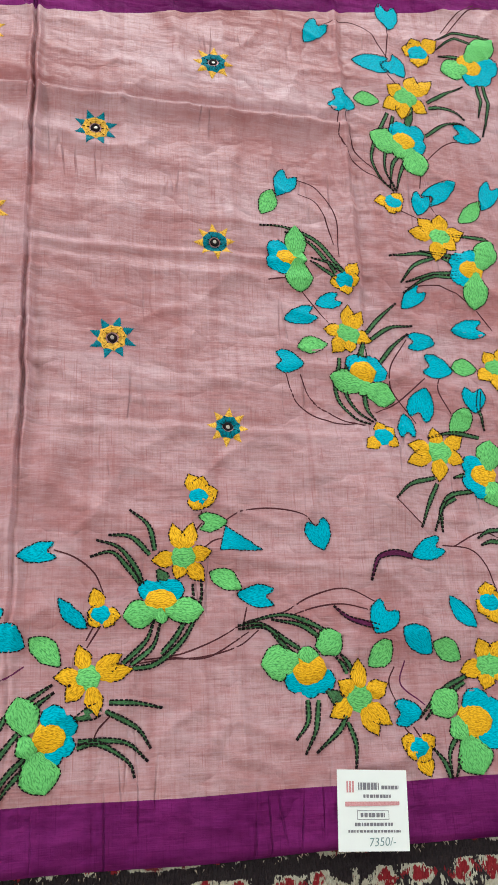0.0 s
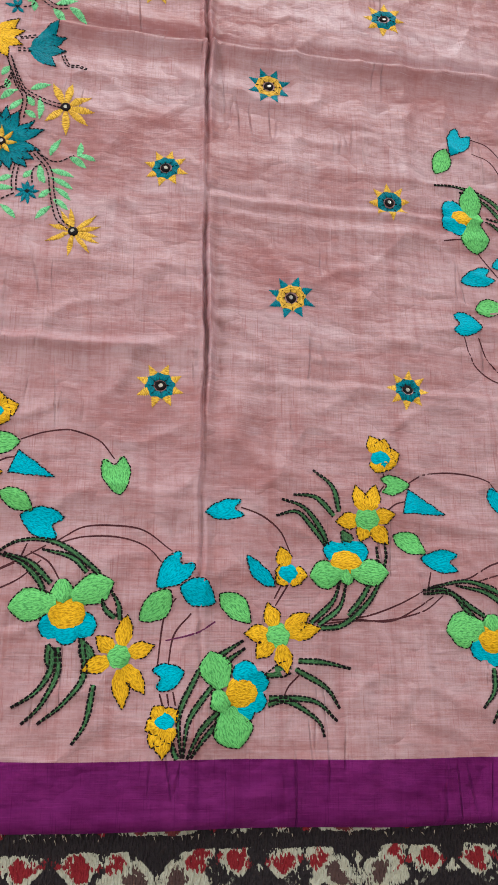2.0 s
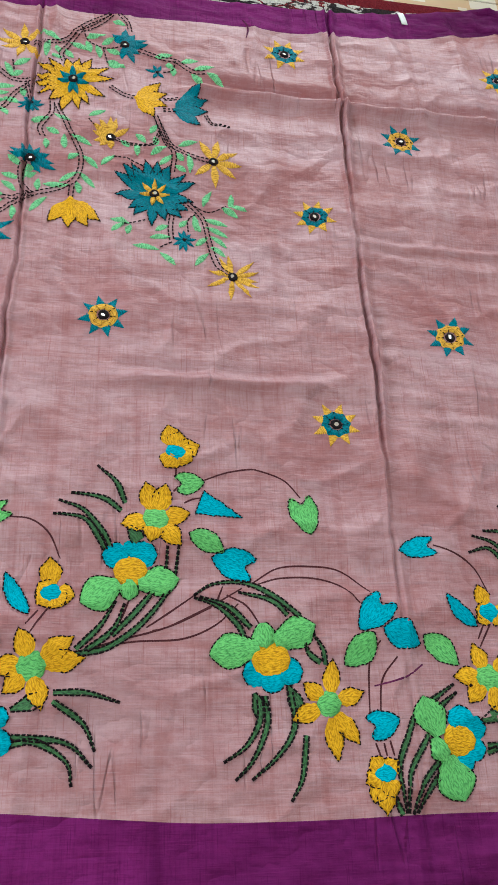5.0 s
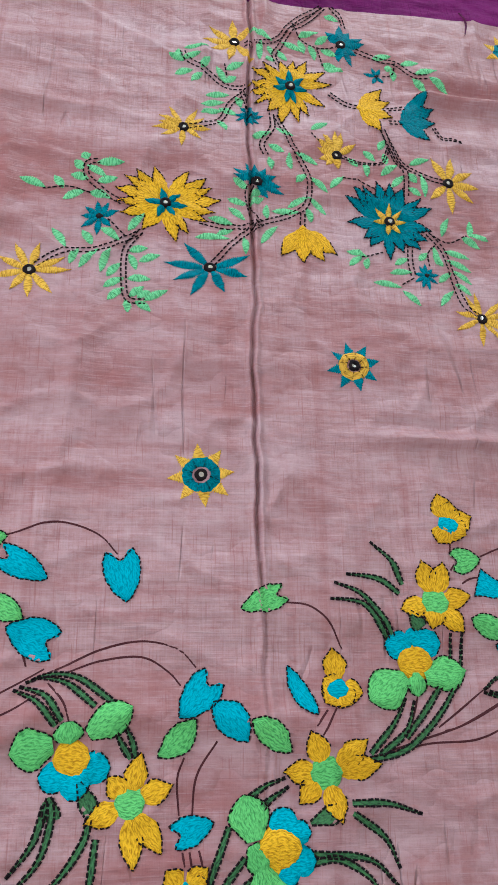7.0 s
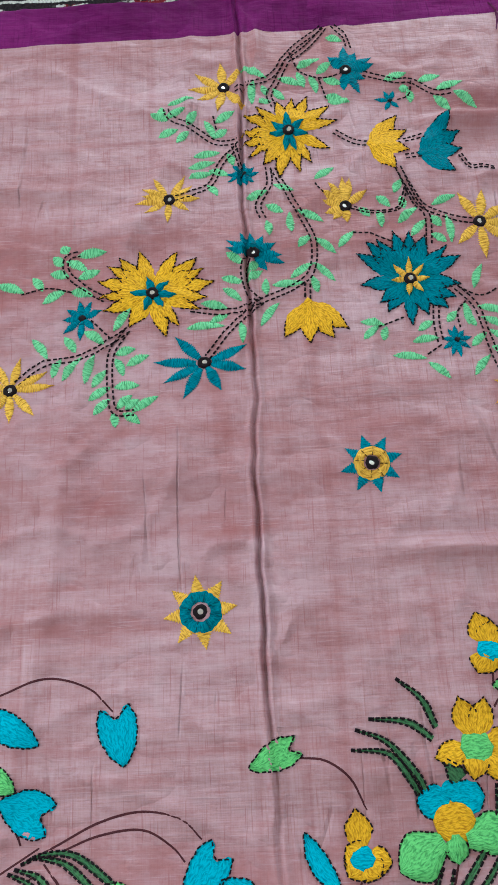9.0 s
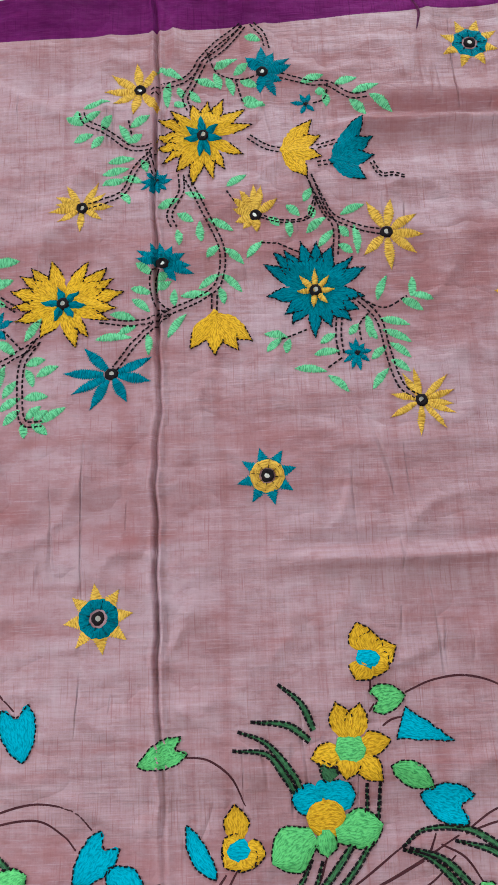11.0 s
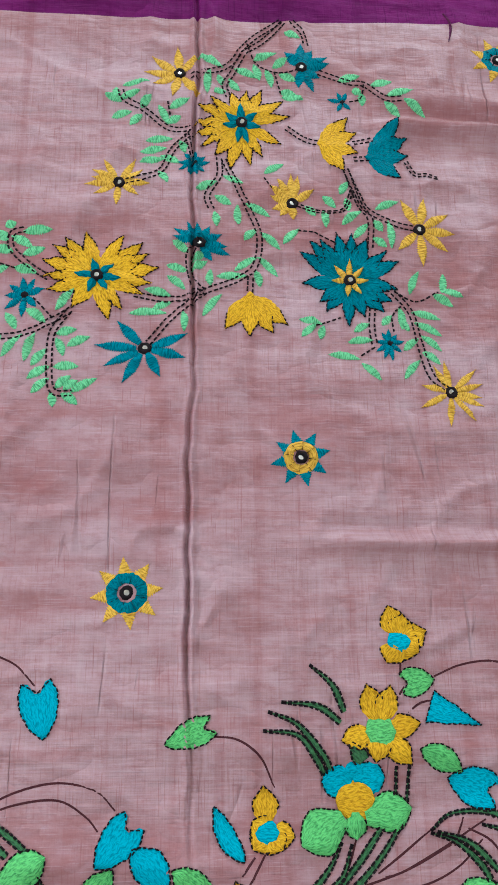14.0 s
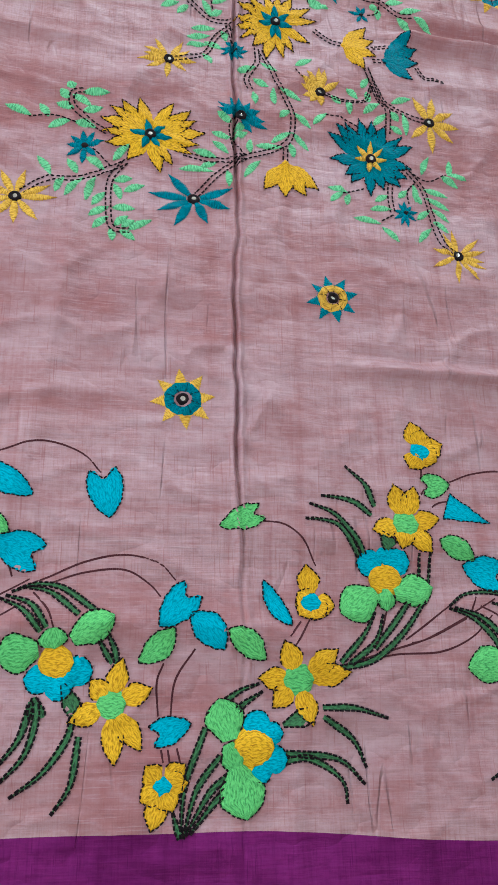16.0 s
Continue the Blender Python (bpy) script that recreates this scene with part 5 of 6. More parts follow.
    m.leaf((-0.365, 0.839), (-0.343, 0.832), 0.0100, MINT, "leaf", "mint_leaf", False)
    m.leaf((-0.374, 0.816), (-0.356, 0.803), 0.0096, MINT, "leaf", "mint_leaf", False)
    m.leaf((-0.374, 0.797), (-0.372, 0.777), 0.0091, MINT, "leaf", "mint_leaf", False)
    m.leaf((-0.348, 0.780), (-0.349, 0.804), 0.0091, MINT, "leaf", "mint_leaf", False)
    m.leaf((-0.341, 0.807), (-0.314, 0.793), 0.0098, MINT, "leaf", "mint_leaf", False)
    m.leaf((-0.343, 0.761), (-0.329, 0.776), 0.0095, MINT, "leaf", "mint_leaf", False)
    m.leaf((-0.326, 0.773), (-0.304, 0.753), 0.0094, MINT, "leaf", "mint_leaf", False)
    m.leaf((-0.353, 0.729), (-0.328, 0.742), 0.0095, MINT, "leaf", "mint_leaf", False)
    m.leaf((-0.328, 0.742), (-0.307, 0.723), 0.0093, MINT, "leaf", "mint_leaf", False)
    m.leaf((-0.372, 0.721), (-0.340, 0.722), 0.0096, MINT, "leaf", "mint_leaf", False)
    m.leaf((-0.331, 0.728), (-0.326, 0.709), 0.0090, MINT, "leaf", "mint_leaf", False)
    m.leaf((-0.386, 0.675), (-0.366, 0.701), 0.0092, MINT, "leaf", "mint_leaf", False)
    m.leaf((-0.378, 0.710), (-0.378, 0.729), 0.0090, MINT, "leaf", "mint_leaf", False)
    m.leaf((-0.423, 0.720), (-0.404, 0.704), 0.0092, MINT, "leaf", "mint_leaf", False)
    m.leaf((-0.446, 0.704), (-0.418, 0.695), 0.0093, MINT, "leaf", "mint_leaf", False)
    m.leaf((-0.461, 0.676), (-0.422, 0.676), 0.0093, MINT, "leaf", "mint_leaf", False)
    m.leaf((-0.406, 0.679), (-0.405, 0.654), 0.0088, MINT, "leaf", "mint_leaf", False)
    m.leaf((-0.437, 0.681), (-0.418, 0.689), 0.0094, MINT, "leaf", "mint_leaf", False)
    m.leaf((-0.418, 0.758), (-0.401, 0.745), 0.0093, MINT, "leaf", "mint_leaf", False)
    m.leaf((-0.424, 0.732), (-0.402, 0.724), 0.0094, MINT, "leaf", "mint_leaf", False)
    m.leaf((-0.397, 0.737), (-0.383, 0.748), 0.0095, MINT, "leaf", "mint_leaf", False)
    m.leaf((-0.398, 0.727), (-0.381, 0.738), 0.0095, MINT, "leaf", "mint_leaf", False)
    m.leaf((-0.320, 0.847), (-0.298, 0.860), 0.0100, MINT, "leaf", "mint_leaf", False)
    m.leaf((-0.301, 0.760), (-0.283, 0.779), 0.0095, MINT, "leaf", "mint_leaf", False)
    m.leaf((-0.276, 0.807), (-0.265, 0.795), 0.0096, MINT, "leaf", "mint_leaf", False)
    m.leaf((-0.257, 0.819), (-0.243, 0.805), 0.0097, MINT, "leaf", "mint_leaf", False)
    m.leaf((-0.257, 0.801), (-0.254, 0.781), 0.0092, MINT, "leaf", "mint_leaf", False)
    m.leaf((-0.238, 0.821), (-0.228, 0.837), 0.0094, MINT, "leaf", "mint_leaf", False)
    m.leaf((-0.232, 0.817), (-0.229, 0.801), 0.0093, MINT, "leaf", "mint_leaf", False)
    m.leaf((-0.237, 0.785), (-0.215, 0.802), 0.0096, MINT, "leaf", "mint_leaf", False)
    m.leaf((-0.200, 0.804), (-0.174, 0.814), 0.0098, MINT, "leaf", "mint_leaf", False)
    m.leaf((-0.225, 0.768), (-0.207, 0.787), 0.0094, MINT, "leaf", "mint_leaf", False)
    m.leaf((-0.187, 0.791), (-0.185, 0.756), 0.0091, MINT, "leaf", "mint_leaf", False)
    m.leaf((-0.203, 0.789), (-0.193, 0.777), 0.0096, MINT, "leaf", "mint_leaf", False)
    m.leaf((-0.204, 0.770), (-0.190, 0.758), 0.0096, MINT, "leaf", "mint_leaf", False)
    m.leaf((-0.168, 0.705), (-0.156, 0.733), 0.0090, MINT, "leaf", "mint_leaf", False)
    m.leaf((-0.130, 0.730), (-0.133, 0.707), 0.0089, MINT, "leaf", "mint_leaf", False)
    m.leaf((-0.134, 0.711), (-0.110, 0.703), 0.0096, MINT, "leaf", "mint_leaf", False)
    m.leaf((-0.143, 0.705), (-0.121, 0.692), 0.0095, MINT, "leaf", "mint_leaf", False)
    m.leaf((-0.167, 0.685), (-0.136, 0.677), 0.0094, MINT, "leaf", "mint_leaf", False)
    m.leaf((-0.165, 0.673), (-0.136, 0.658), 0.0093, MINT, "leaf", "mint_leaf", False)
    m.leaf((-0.159, 0.658), (-0.138, 0.641), 0.0092, MINT, "leaf", "mint_leaf", False)
    m.leaf((-0.159, 0.639), (-0.140, 0.626), 0.0092, MINT, "leaf", "mint_leaf", False)
    m.leaf((-0.171, 0.662), (-0.181, 0.684), 0.0091, MINT, "leaf", "mint_leaf", False)
    m.leaf((-0.178, 0.641), (-0.162, 0.654), 0.0089, MINT, "leaf", "mint_leaf", False)
    m.leaf((-0.179, 0.609), (-0.161, 0.631), 0.0087, MINT, "leaf", "mint_leaf", False)
    m.leaf((-0.229, 0.661), (-0.212, 0.671), 0.0091, MINT, "leaf", "mint_leaf", False)
    m.leaf((-0.236, 0.649), (-0.209, 0.652), 0.0092, MINT, "leaf", "mint_leaf", False)
    m.leaf((-0.257, 0.635), (-0.224, 0.630), 0.0091, MINT, "leaf", "mint_leaf", False)
    m.leaf((-0.223, 0.626), (-0.203, 0.607), 0.0090, MINT, "leaf", "mint_leaf", False)
    m.leaf((-0.286, 0.674), (-0.261, 0.669), 0.0093, MINT, "leaf", "mint_leaf", False)
    m.leaf((-0.284, 0.654), (-0.268, 0.668), 0.0091, MINT, "leaf", "mint_leaf", False)
    m.leaf((-0.264, 0.652), (-0.260, 0.668), 0.0088, MINT, "leaf", "mint_leaf", False)
    m.leaf((-0.199, 0.669), (-0.188, 0.680), 0.0090, MINT, "leaf", "mint_leaf", False)
    m.leaf((-0.180, 0.690), (-0.178, 0.664), 0.0089, MINT, "leaf", "mint_leaf", False)
    m.leaf((-0.234, 0.971), (-0.208, 0.979), 0.0107, MINT, "leaf", "mint_leaf", False)
    m.leaf((-0.196, 0.967), (-0.171, 0.973), 0.0107, MINT, "leaf", "mint_leaf", False)
    m.leaf((-0.178, 0.954), (-0.148, 0.961), 0.0106, MINT, "leaf", "mint_leaf", False)
    m.leaf((-0.181, 0.947), (-0.163, 0.928), 0.0103, MINT, "leaf", "mint_leaf", False)
    m.leaf((-0.159, 0.950), (-0.134, 0.929), 0.0104, MINT, "leaf", "mint_leaf", False)
    m.leaf((-0.208, 0.958), (-0.206, 0.941), 0.0095, MINT, "leaf", "mint_leaf", False)
    m.leaf((-0.218, 0.959), (-0.207, 0.959), 0.0107, MINT, "leaf", "mint_leaf", False)
    m.flower("embroidered_daisy", (-0.637, 0.618), 0.0051, 0.0093, [(-0.654, 0.650), (-0.628, 0.653), (-0.601, 0.637), (-0.593, 0.622), (-0.611, 0.589), (-0.636, 0.583), (-0.655, 0.592), (-0.674, 0.607), (-0.670, 0.632)], YELLOW_SATIN, BLACK, edged=False, start=0.3, knot=True)
    m.flower("embroidered_daisy", (-0.567, 0.695), 0.0041, 0.0080, [(-0.570, 0.714), (-0.557, 0.711), (-0.546, 0.700), (-0.554, 0.680), (-0.569, 0.669), (-0.586, 0.678), (-0.587, 0.693), (-0.583, 0.705)], TEAL_SATIN, BLACK, edged=False, start=0.3)
    m.vine([(-0.631, 0.625), (-0.607, 0.644), (-0.565, 0.651), (-0.541, 0.664), (-0.520, 0.680)])
    m.vine([(-0.522, 0.678), (-0.537, 0.653), (-0.538, 0.617), (-0.533, 0.590), (-0.514, 0.588)])
    m.vine([(-0.558, 0.691), (-0.538, 0.669)], 0.0000)
    m.vine([(-0.543, 0.712), (-0.569, 0.731), (-0.584, 0.748), (-0.582, 0.764), (-0.570, 0.768)])
    m.vine([(-0.578, 0.724), (-0.603, 0.730), (-0.630, 0.724)], 0.0000)
    m.leaf((-0.573, 0.765), (-0.542, 0.768), 0.0117, MINT, "leaf", "mint_leaf", False)
    m.leaf((-0.591, 0.770), (-0.580, 0.776), 0.0112, MINT, "leaf", "mint_leaf", False)
    m.leaf((-0.598, 0.764), (-0.587, 0.754), 0.0111, MINT, "leaf", "mint_leaf", False)
    m.leaf((-0.601, 0.747), (-0.581, 0.742), 0.0115, MINT, "leaf", "mint_leaf", False)
    m.leaf((-0.584, 0.759), (-0.562, 0.748), 0.0115, MINT, "leaf", "mint_leaf", False)
    m.leaf((-0.571, 0.738), (-0.549, 0.748), 0.0112, MINT, "leaf", "mint_leaf", False)
    m.leaf((-0.608, 0.713), (-0.584, 0.727), 0.0108, MINT, "leaf", "mint_leaf", False)
    m.leaf((-0.580, 0.725), (-0.555, 0.718), 0.0114, MINT, "leaf", "mint_leaf", False)
    m.leaf((-0.619, 0.743), (-0.608, 0.727), 0.0103, MINT, "leaf", "mint_leaf", False)
    m.leaf((-0.656, 0.736), (-0.627, 0.726), 0.0112, MINT, "leaf", "mint_leaf", False)
    m.leaf((-0.617, 0.673), (-0.601, 0.650), 0.0099, MINT, "leaf", "mint_leaf", False)
    m.leaf((-0.585, 0.674), (-0.573, 0.656), 0.0101, MINT, "leaf", "mint_leaf", False)
    m.leaf((-0.565, 0.679), (-0.544, 0.663), 0.0108, MINT, "leaf", "mint_leaf", False)
    m.leaf((-0.596, 0.630), (-0.587, 0.650), 0.0092, MINT, "leaf", "mint_leaf", False)
    m.leaf((-0.586, 0.626), (-0.566, 0.651), 0.0096, MINT, "leaf", "mint_leaf", False)
    m.leaf((-0.563, 0.621), (-0.553, 0.652), 0.0091, MINT, "leaf", "mint_leaf", False)
    m.leaf((-0.535, 0.678), (-0.517, 0.704), 0.0098, MINT, "leaf", "mint_leaf", False)
    m.leaf((-0.533, 0.652), (-0.513, 0.658), 0.0108, MINT, "leaf", "mint_leaf", False)
    m.leaf((-0.522, 0.639), (-0.499, 0.650), 0.0105, MINT, "leaf", "mint_leaf", False)
    m.leaf((-0.533, 0.648), (-0.525, 0.628), 0.0098, MINT, "leaf", "mint_leaf", False)
    m.leaf((-0.556, 0.617), (-0.541, 0.636), 0.0096, MINT, "leaf", "mint_leaf", False)
    m.leaf((-0.559, 0.603), (-0.537, 0.617), 0.0101, MINT, "leaf", "mint_leaf", False)
    m.leaf((-0.554, 0.588), (-0.537, 0.604), 0.0097, MINT, "leaf", "mint_leaf", False)
    m.leaf((-0.534, 0.616), (-0.509, 0.617), 0.0107, MINT, "leaf", "mint_leaf", False)
    m.leaf((-0.531, 0.593), (-0.516, 0.607), 0.0098, MINT, "leaf", "mint_leaf", False)
    m.leaf((-0.516, 0.589), (-0.490, 0.604), 0.0101, MINT, "leaf", "mint_leaf", False)
    m.leaf((-0.535, 0.589), (-0.532, 0.573), 0.0091, MINT, "leaf", "mint_leaf", False)
    m.leaf((-0.525, 0.588), (-0.508, 0.576), 0.0103, MINT, "leaf", "mint_leaf", False)
    m.leaf((-0.523, 0.592), (-0.509, 0.602), 0.0100, MINT, "leaf", "mint_leaf", False)


def end_panel(m):
    """The scattered motifs of the end panel."""
    m.flower("embroidered_star_flower", (0.475, 0.547), 0.0145, 0.0212, [(0.480, 0.594), (0.499, 0.584), (0.440, 0.554), (0.512, 0.540), (0.448, 0.516), (0.477, 0.519)], YELLOW, GREEN)
    m.flower("embroidered_star_flower", (0.615, 0.973), 0.0168, 0.0262, [(0.638, 1.024), (0.667, 1.017), (0.652, 0.952), (0.604, 0.932), (0.574, 0.952), (0.584, 0.994)], YELLOW, GREEN)
    m.flower("embroidered_star_flower", (0.640, 0.721), 0.0143, 0.0256, [(0.647, 0.762), (0.682, 0.732), (0.664, 0.699), (0.627, 0.677), (0.589, 0.726), (0.608, 0.752)], YELLOW, GREEN)
    m.flower("embroidered_star_flower", (0.590, 0.379), 0.0146, 0.0221, [(0.585, 0.414), (0.628, 0.402), (0.625, 0.365), (0.583, 0.336), (0.537, 0.360), (0.542, 0.386)], YELLOW, GREEN)
    m.flower("embroidered_star_flower", (0.697, 0.510), 0.0124, 0.0230, [(0.683, 0.534), (0.666, 0.488), (0.693, 0.471), (0.723, 0.498), (0.722, 0.542)], YELLOW, GREEN)
    m.iris((0.490, 0.490), 0.0166, [(0.483, 0.501, 0.0175), (0.505, 0.501, 0.0159), (0.511, 0.490, 0.0150)], [((0.494, 0.469), (0.441, 0.480), 0.0292), ((0.490, 0.465), (0.534, 0.451), 0.0312), ((0.478, 0.471), (0.501, 0.463), 0.0208)])
    m.iris((0.602, 0.890), 0.0172, [(0.598, 0.909, 0.0194), (0.619, 0.904, 0.0205), (0.623, 0.885, 0.0173)], [((0.597, 0.876), (0.546, 0.898), 0.0382), ((0.609, 0.877), (0.627, 0.830), 0.0377), ((0.584, 0.880), (0.605, 0.863), 0.0223)])
    m.iris((0.395, 0.663), 0.0132, [(0.382, 0.675, 0.0159), (0.379, 0.654, 0.0157), (0.389, 0.646, 0.0122)], [((0.409, 0.660), (0.410, 0.714), 0.0271), ((0.409, 0.658), (0.412, 0.609), 0.0337), ((0.404, 0.665), (0.424, 0.658), 0.0228)])
    m.iris((0.744, 1.065), 0.0202, [(0.761, 1.049, 0.0246), (0.744, 1.040, 0.0178), (0.775, 1.070, 0.0249)], [((0.741, 1.075), (0.796, 1.127), 0.0365), ((0.739, 1.058), (0.690, 1.046), 0.0375), ((0.740, 1.087), (0.753, 1.074), 0.0308)])
    m.iris((0.681, 0.664), 0.0169, [(0.667, 0.677, 0.0188), (0.664, 0.653, 0.0186), (0.685, 0.686, 0.0152)], [((0.693, 0.668), (0.724, 0.719), 0.0322), ((0.688, 0.660), (0.679, 0.601), 0.0339)])
    m.iris((0.651, 0.348), 0.0162, [(0.637, 0.361, 0.0163), (0.634, 0.338, 0.0169), (0.643, 0.326, 0.0128)], [((0.659, 0.354), (0.667, 0.397), 0.0312), ((0.661, 0.338), (0.666, 0.303), 0.0319)])
    m.flower("embroidered_bud", (0.478, 0.631), 0.0106, 0.0203, [(0.498, 0.658), (0.456, 0.627), (0.482, 0.609), (0.500, 0.634)], YELLOW, CYAN)
    m.flower("embroidered_bud", (0.508, 0.396), 0.0112, 0.0184, [(0.480, 0.377), (0.502, 0.417), (0.528, 0.382), (0.525, 0.408)], YELLOW, CYAN)
    m.flower("embroidered_bud", (0.572, 0.776), 0.0115, 0.0218, [(0.540, 0.774), (0.561, 0.754), (0.587, 0.794), (0.582, 0.760)], YELLOW, CYAN)
    m.flower("embroidered_bud", (0.651, 1.075), 0.0143, 0.0264, [(0.623, 1.082), (0.688, 1.104), (0.649, 1.046), (0.641, 1.101), (0.666, 1.055)], YELLOW, CYAN)
    m.leaf((0.410, 0.807), (0.386, 0.763), 0.0336, CYAN, "heart")
    m.leaf((0.367, 0.502), (0.406, 0.497), 0.0341, CYAN, "heart")
    m.leaf((0.469, 0.603), (0.432, 0.592), 0.0246, CYAN, "heart")
    m.leaf((0.431, 0.579), (0.384, 0.564), 0.0274, CYAN, "heart")
    m.leaf((0.565, 0.543), (0.606, 0.541), 0.0272, CYAN, "heart")
    m.leaf((0.485, 0.957), (0.526, 0.942), 0.0434, CYAN, "heart")
    m.leaf((0.484, 1.109), (0.452, 1.062), 0.0341, CYAN, "heart")
    m.leaf((0.606, 1.171), (0.605, 1.117), 0.0395, CYAN, "heart")
    m.leaf((0.594, 1.039), (0.531, 1.042), 0.0381, CYAN, "heart")
    m.leaf((0.592, 1.054), (0.620, 1.018), 0.0405, CYAN, "heart")
    m.leaf((0.692, 0.921), (0.743, 0.916), 0.0348, CYAN, "heart")
    m.leaf((0.624, 0.799), (0.610, 0.757), 0.0297, CYAN, "heart")
    m.leaf((0.628, 0.785), (0.682, 0.825), 0.0314, CYAN, "heart")
    m.leaf((0.749, 0.829), (0.719, 0.777), 0.0316, CYAN, "heart")
    m.leaf((0.599, 0.630), (0.562, 0.594), 0.0264, CYAN, "heart")
    m.leaf((0.689, 0.572), (0.635, 0.564), 0.0307, CYAN, "heart")
    m.leaf((0.584, 0.508), (0.629, 0.500), 0.0360, CYAN, "heart")
    m.leaf((0.564, 0.425), (0.582, 0.471), 0.0380, CYAN, "heart")
    m.leaf((0.545, 0.396), (0.544, 0.432), 0.0262, CYAN, "heart")
    m.leaf((0.654, 0.475), (0.652, 0.436), 0.0343, CYAN, "heart")
    m.leaf((0.574, 0.253), (0.529, 0.236), 0.0272, CYAN, "heart")
    m.leaf((0.379, 0.772), (0.361, 0.731), 0.0280, GREEN, "leaf")
    m.leaf((0.399, 0.521), (0.444, 0.530), 0.0271, GREEN, "leaf")
    m.leaf((0.525, 0.961), (0.570, 0.963), 0.0294, GREEN, "leaf")
    m.leaf((0.718, 0.792), (0.676, 0.749), 0.0263, GREEN, "leaf")
    m.leaf((0.627, 0.506), (0.668, 0.505), 0.0286, GREEN, "leaf")
    m.leaf((0.644, 0.443), (0.610, 0.408), 0.0308, GREEN, "leaf")
    m.blade([(0.472, 0.207), (0.482, 0.234), (0.506, 0.241), (0.530, 0.236)], 0.0080, color=PLUM)
    m.blade([(0.419, 0.177), (0.439, 0.161), (0.476, 0.151)], 0.0070, color=PLUM)
    m.blade([(0.357, 0.711), (0.394, 0.711), (0.443, 0.692), (0.475, 0.645)], 0.0060)
    m.blade([(0.394, 0.704), (0.434, 0.687), (0.466, 0.642)], 0.0060)
    m.blade([(0.428, 0.659), (0.456, 0.642), (0.472, 0.628)], 0.0060)
    m.blade([(0.431, 0.666), (0.461, 0.656), (0.477, 0.643)], 0.0060)
    m.blade([(0.555, 0.603), (0.525, 0.576), (0.504, 0.552)], 0.0060)
    m.blade([(0.575, 0.567), (0.541, 0.563), (0.508, 0.541)], 0.0060)
    m.blade([(0.567, 0.555), (0.541, 0.533), (0.516, 0.503)], 0.0060)
    m.blade([(0.493, 0.413), (0.468, 0.424), (0.449, 0.458), (0.458, 0.509)], 0.0060)
    m.blade([(0.497, 0.416), (0.475, 0.434), (0.462, 0.467), (0.471, 0.509)], 0.0060)
    m.blade([(0.501, 0.418), (0.491, 0.434), (0.489, 0.459)], 0.0060)
    m.blade([(0.551, 0.678), (0.598, 0.688), (0.626, 0.686)], 0.0060)
    m.blade([(0.565, 0.635), (0.591, 0.667), (0.625, 0.683)], 0.0060)
    m.blade([(0.567, 0.619), (0.610, 0.647), (0.662, 0.651)], 0.0060)
    m.blade([(0.574, 0.638), (0.620, 0.654), (0.660, 0.659)], 0.0060)
    m.blade([(0.721, 1.012), (0.682, 0.991), (0.653, 0.971)], 0.0060)
    m.blade([(0.717, 0.947), (0.689, 0.965), (0.655, 0.962)], 0.0060)
    m.blade([(0.713, 0.935), (0.680, 0.934), (0.641, 0.904)], 0.0060)
    m.blade([(0.577, 0.797), (0.552, 0.823), (0.546, 0.864), (0.581, 0.942)], 0.0060)
    m.blade([(0.579, 0.799), (0.566, 0.844), (0.590, 0.937)], 0.0060)
    m.blade([(0.580, 0.797), (0.593, 0.836), (0.610, 0.869)], 0.0060)
    m.blade([(0.571, 0.804), (0.580, 0.846), (0.596, 0.868)], 0.0060)
    m.blade([(0.688, 1.109), (0.731, 1.132), (0.792, 1.129)], 0.0060)
    m.blade([(0.689, 1.076), (0.714, 1.079), (0.733, 1.074)], 0.0060)
    m.blade([(0.685, 1.088), (0.724, 1.117), (0.769, 1.109)], 0.0060)
    m.blade([(0.748, 0.922), (0.765, 0.982), (0.764, 1.028)], 0.0060)
    m.blade([(0.744, 0.957), (0.753, 0.992), (0.752, 1.027)], 0.0060)
    m.blade([(0.512, 0.309), (0.539, 0.331), (0.578, 0.342)], 0.0060)
    m.blade([(0.546, 0.273), (0.564, 0.307), (0.580, 0.334)], 0.0060)
    m.blade([(0.566, 0.269), (0.592, 0.315), (0.629, 0.324)], 0.0060)
    m.blade([(0.578, 0.268), (0.581, 0.300), (0.604, 0.315)], 0.0060)
    m.blade([(0.604, 0.342), (0.625, 0.348)], 0.0060)
    m.blade([(0.575, 0.398), (0.613, 0.407), (0.653, 0.401)], 0.0060)
    m.blade([(0.663, 0.411), (0.658, 0.445), (0.663, 0.470)], 0.0060)
    m.blade([(0.628, 0.261), (0.643, 0.270), (0.661, 0.272)], 0.0060)
    m.blade([(0.631, 0.252), (0.647, 0.257), (0.660, 0.255)], 0.0060)
    m.blade([(0.638, 0.726), (0.701, 0.723), (0.730, 0.713)], 0.0060)
    m.blade([(0.603, 0.693), (0.642, 0.689), (0.668, 0.685)], 0.0060)
    m.blade([(0.625, 0.957), (0.612, 0.921)], 0.0120)
    m.blade([(0.496, 0.536), (0.492, 0.510)], 0.0120)
    m.blade([(0.637, 0.684), (0.662, 0.675)], 0.0100)
    m.stem([(0.380, 0.482), (0.393, 0.441), (0.430, 0.417), (0.486, 0.412)])
    m.stem([(0.400, 0.482), (0.416, 0.441), (0.454, 0.419), (0.484, 0.411)])
    m.stem([(0.417, 0.798), (0.450, 0.785), (0.474, 0.737), (0.473, 0.668)])
    m.stem([(0.419, 0.771), (0.448, 0.755), (0.467, 0.689)])
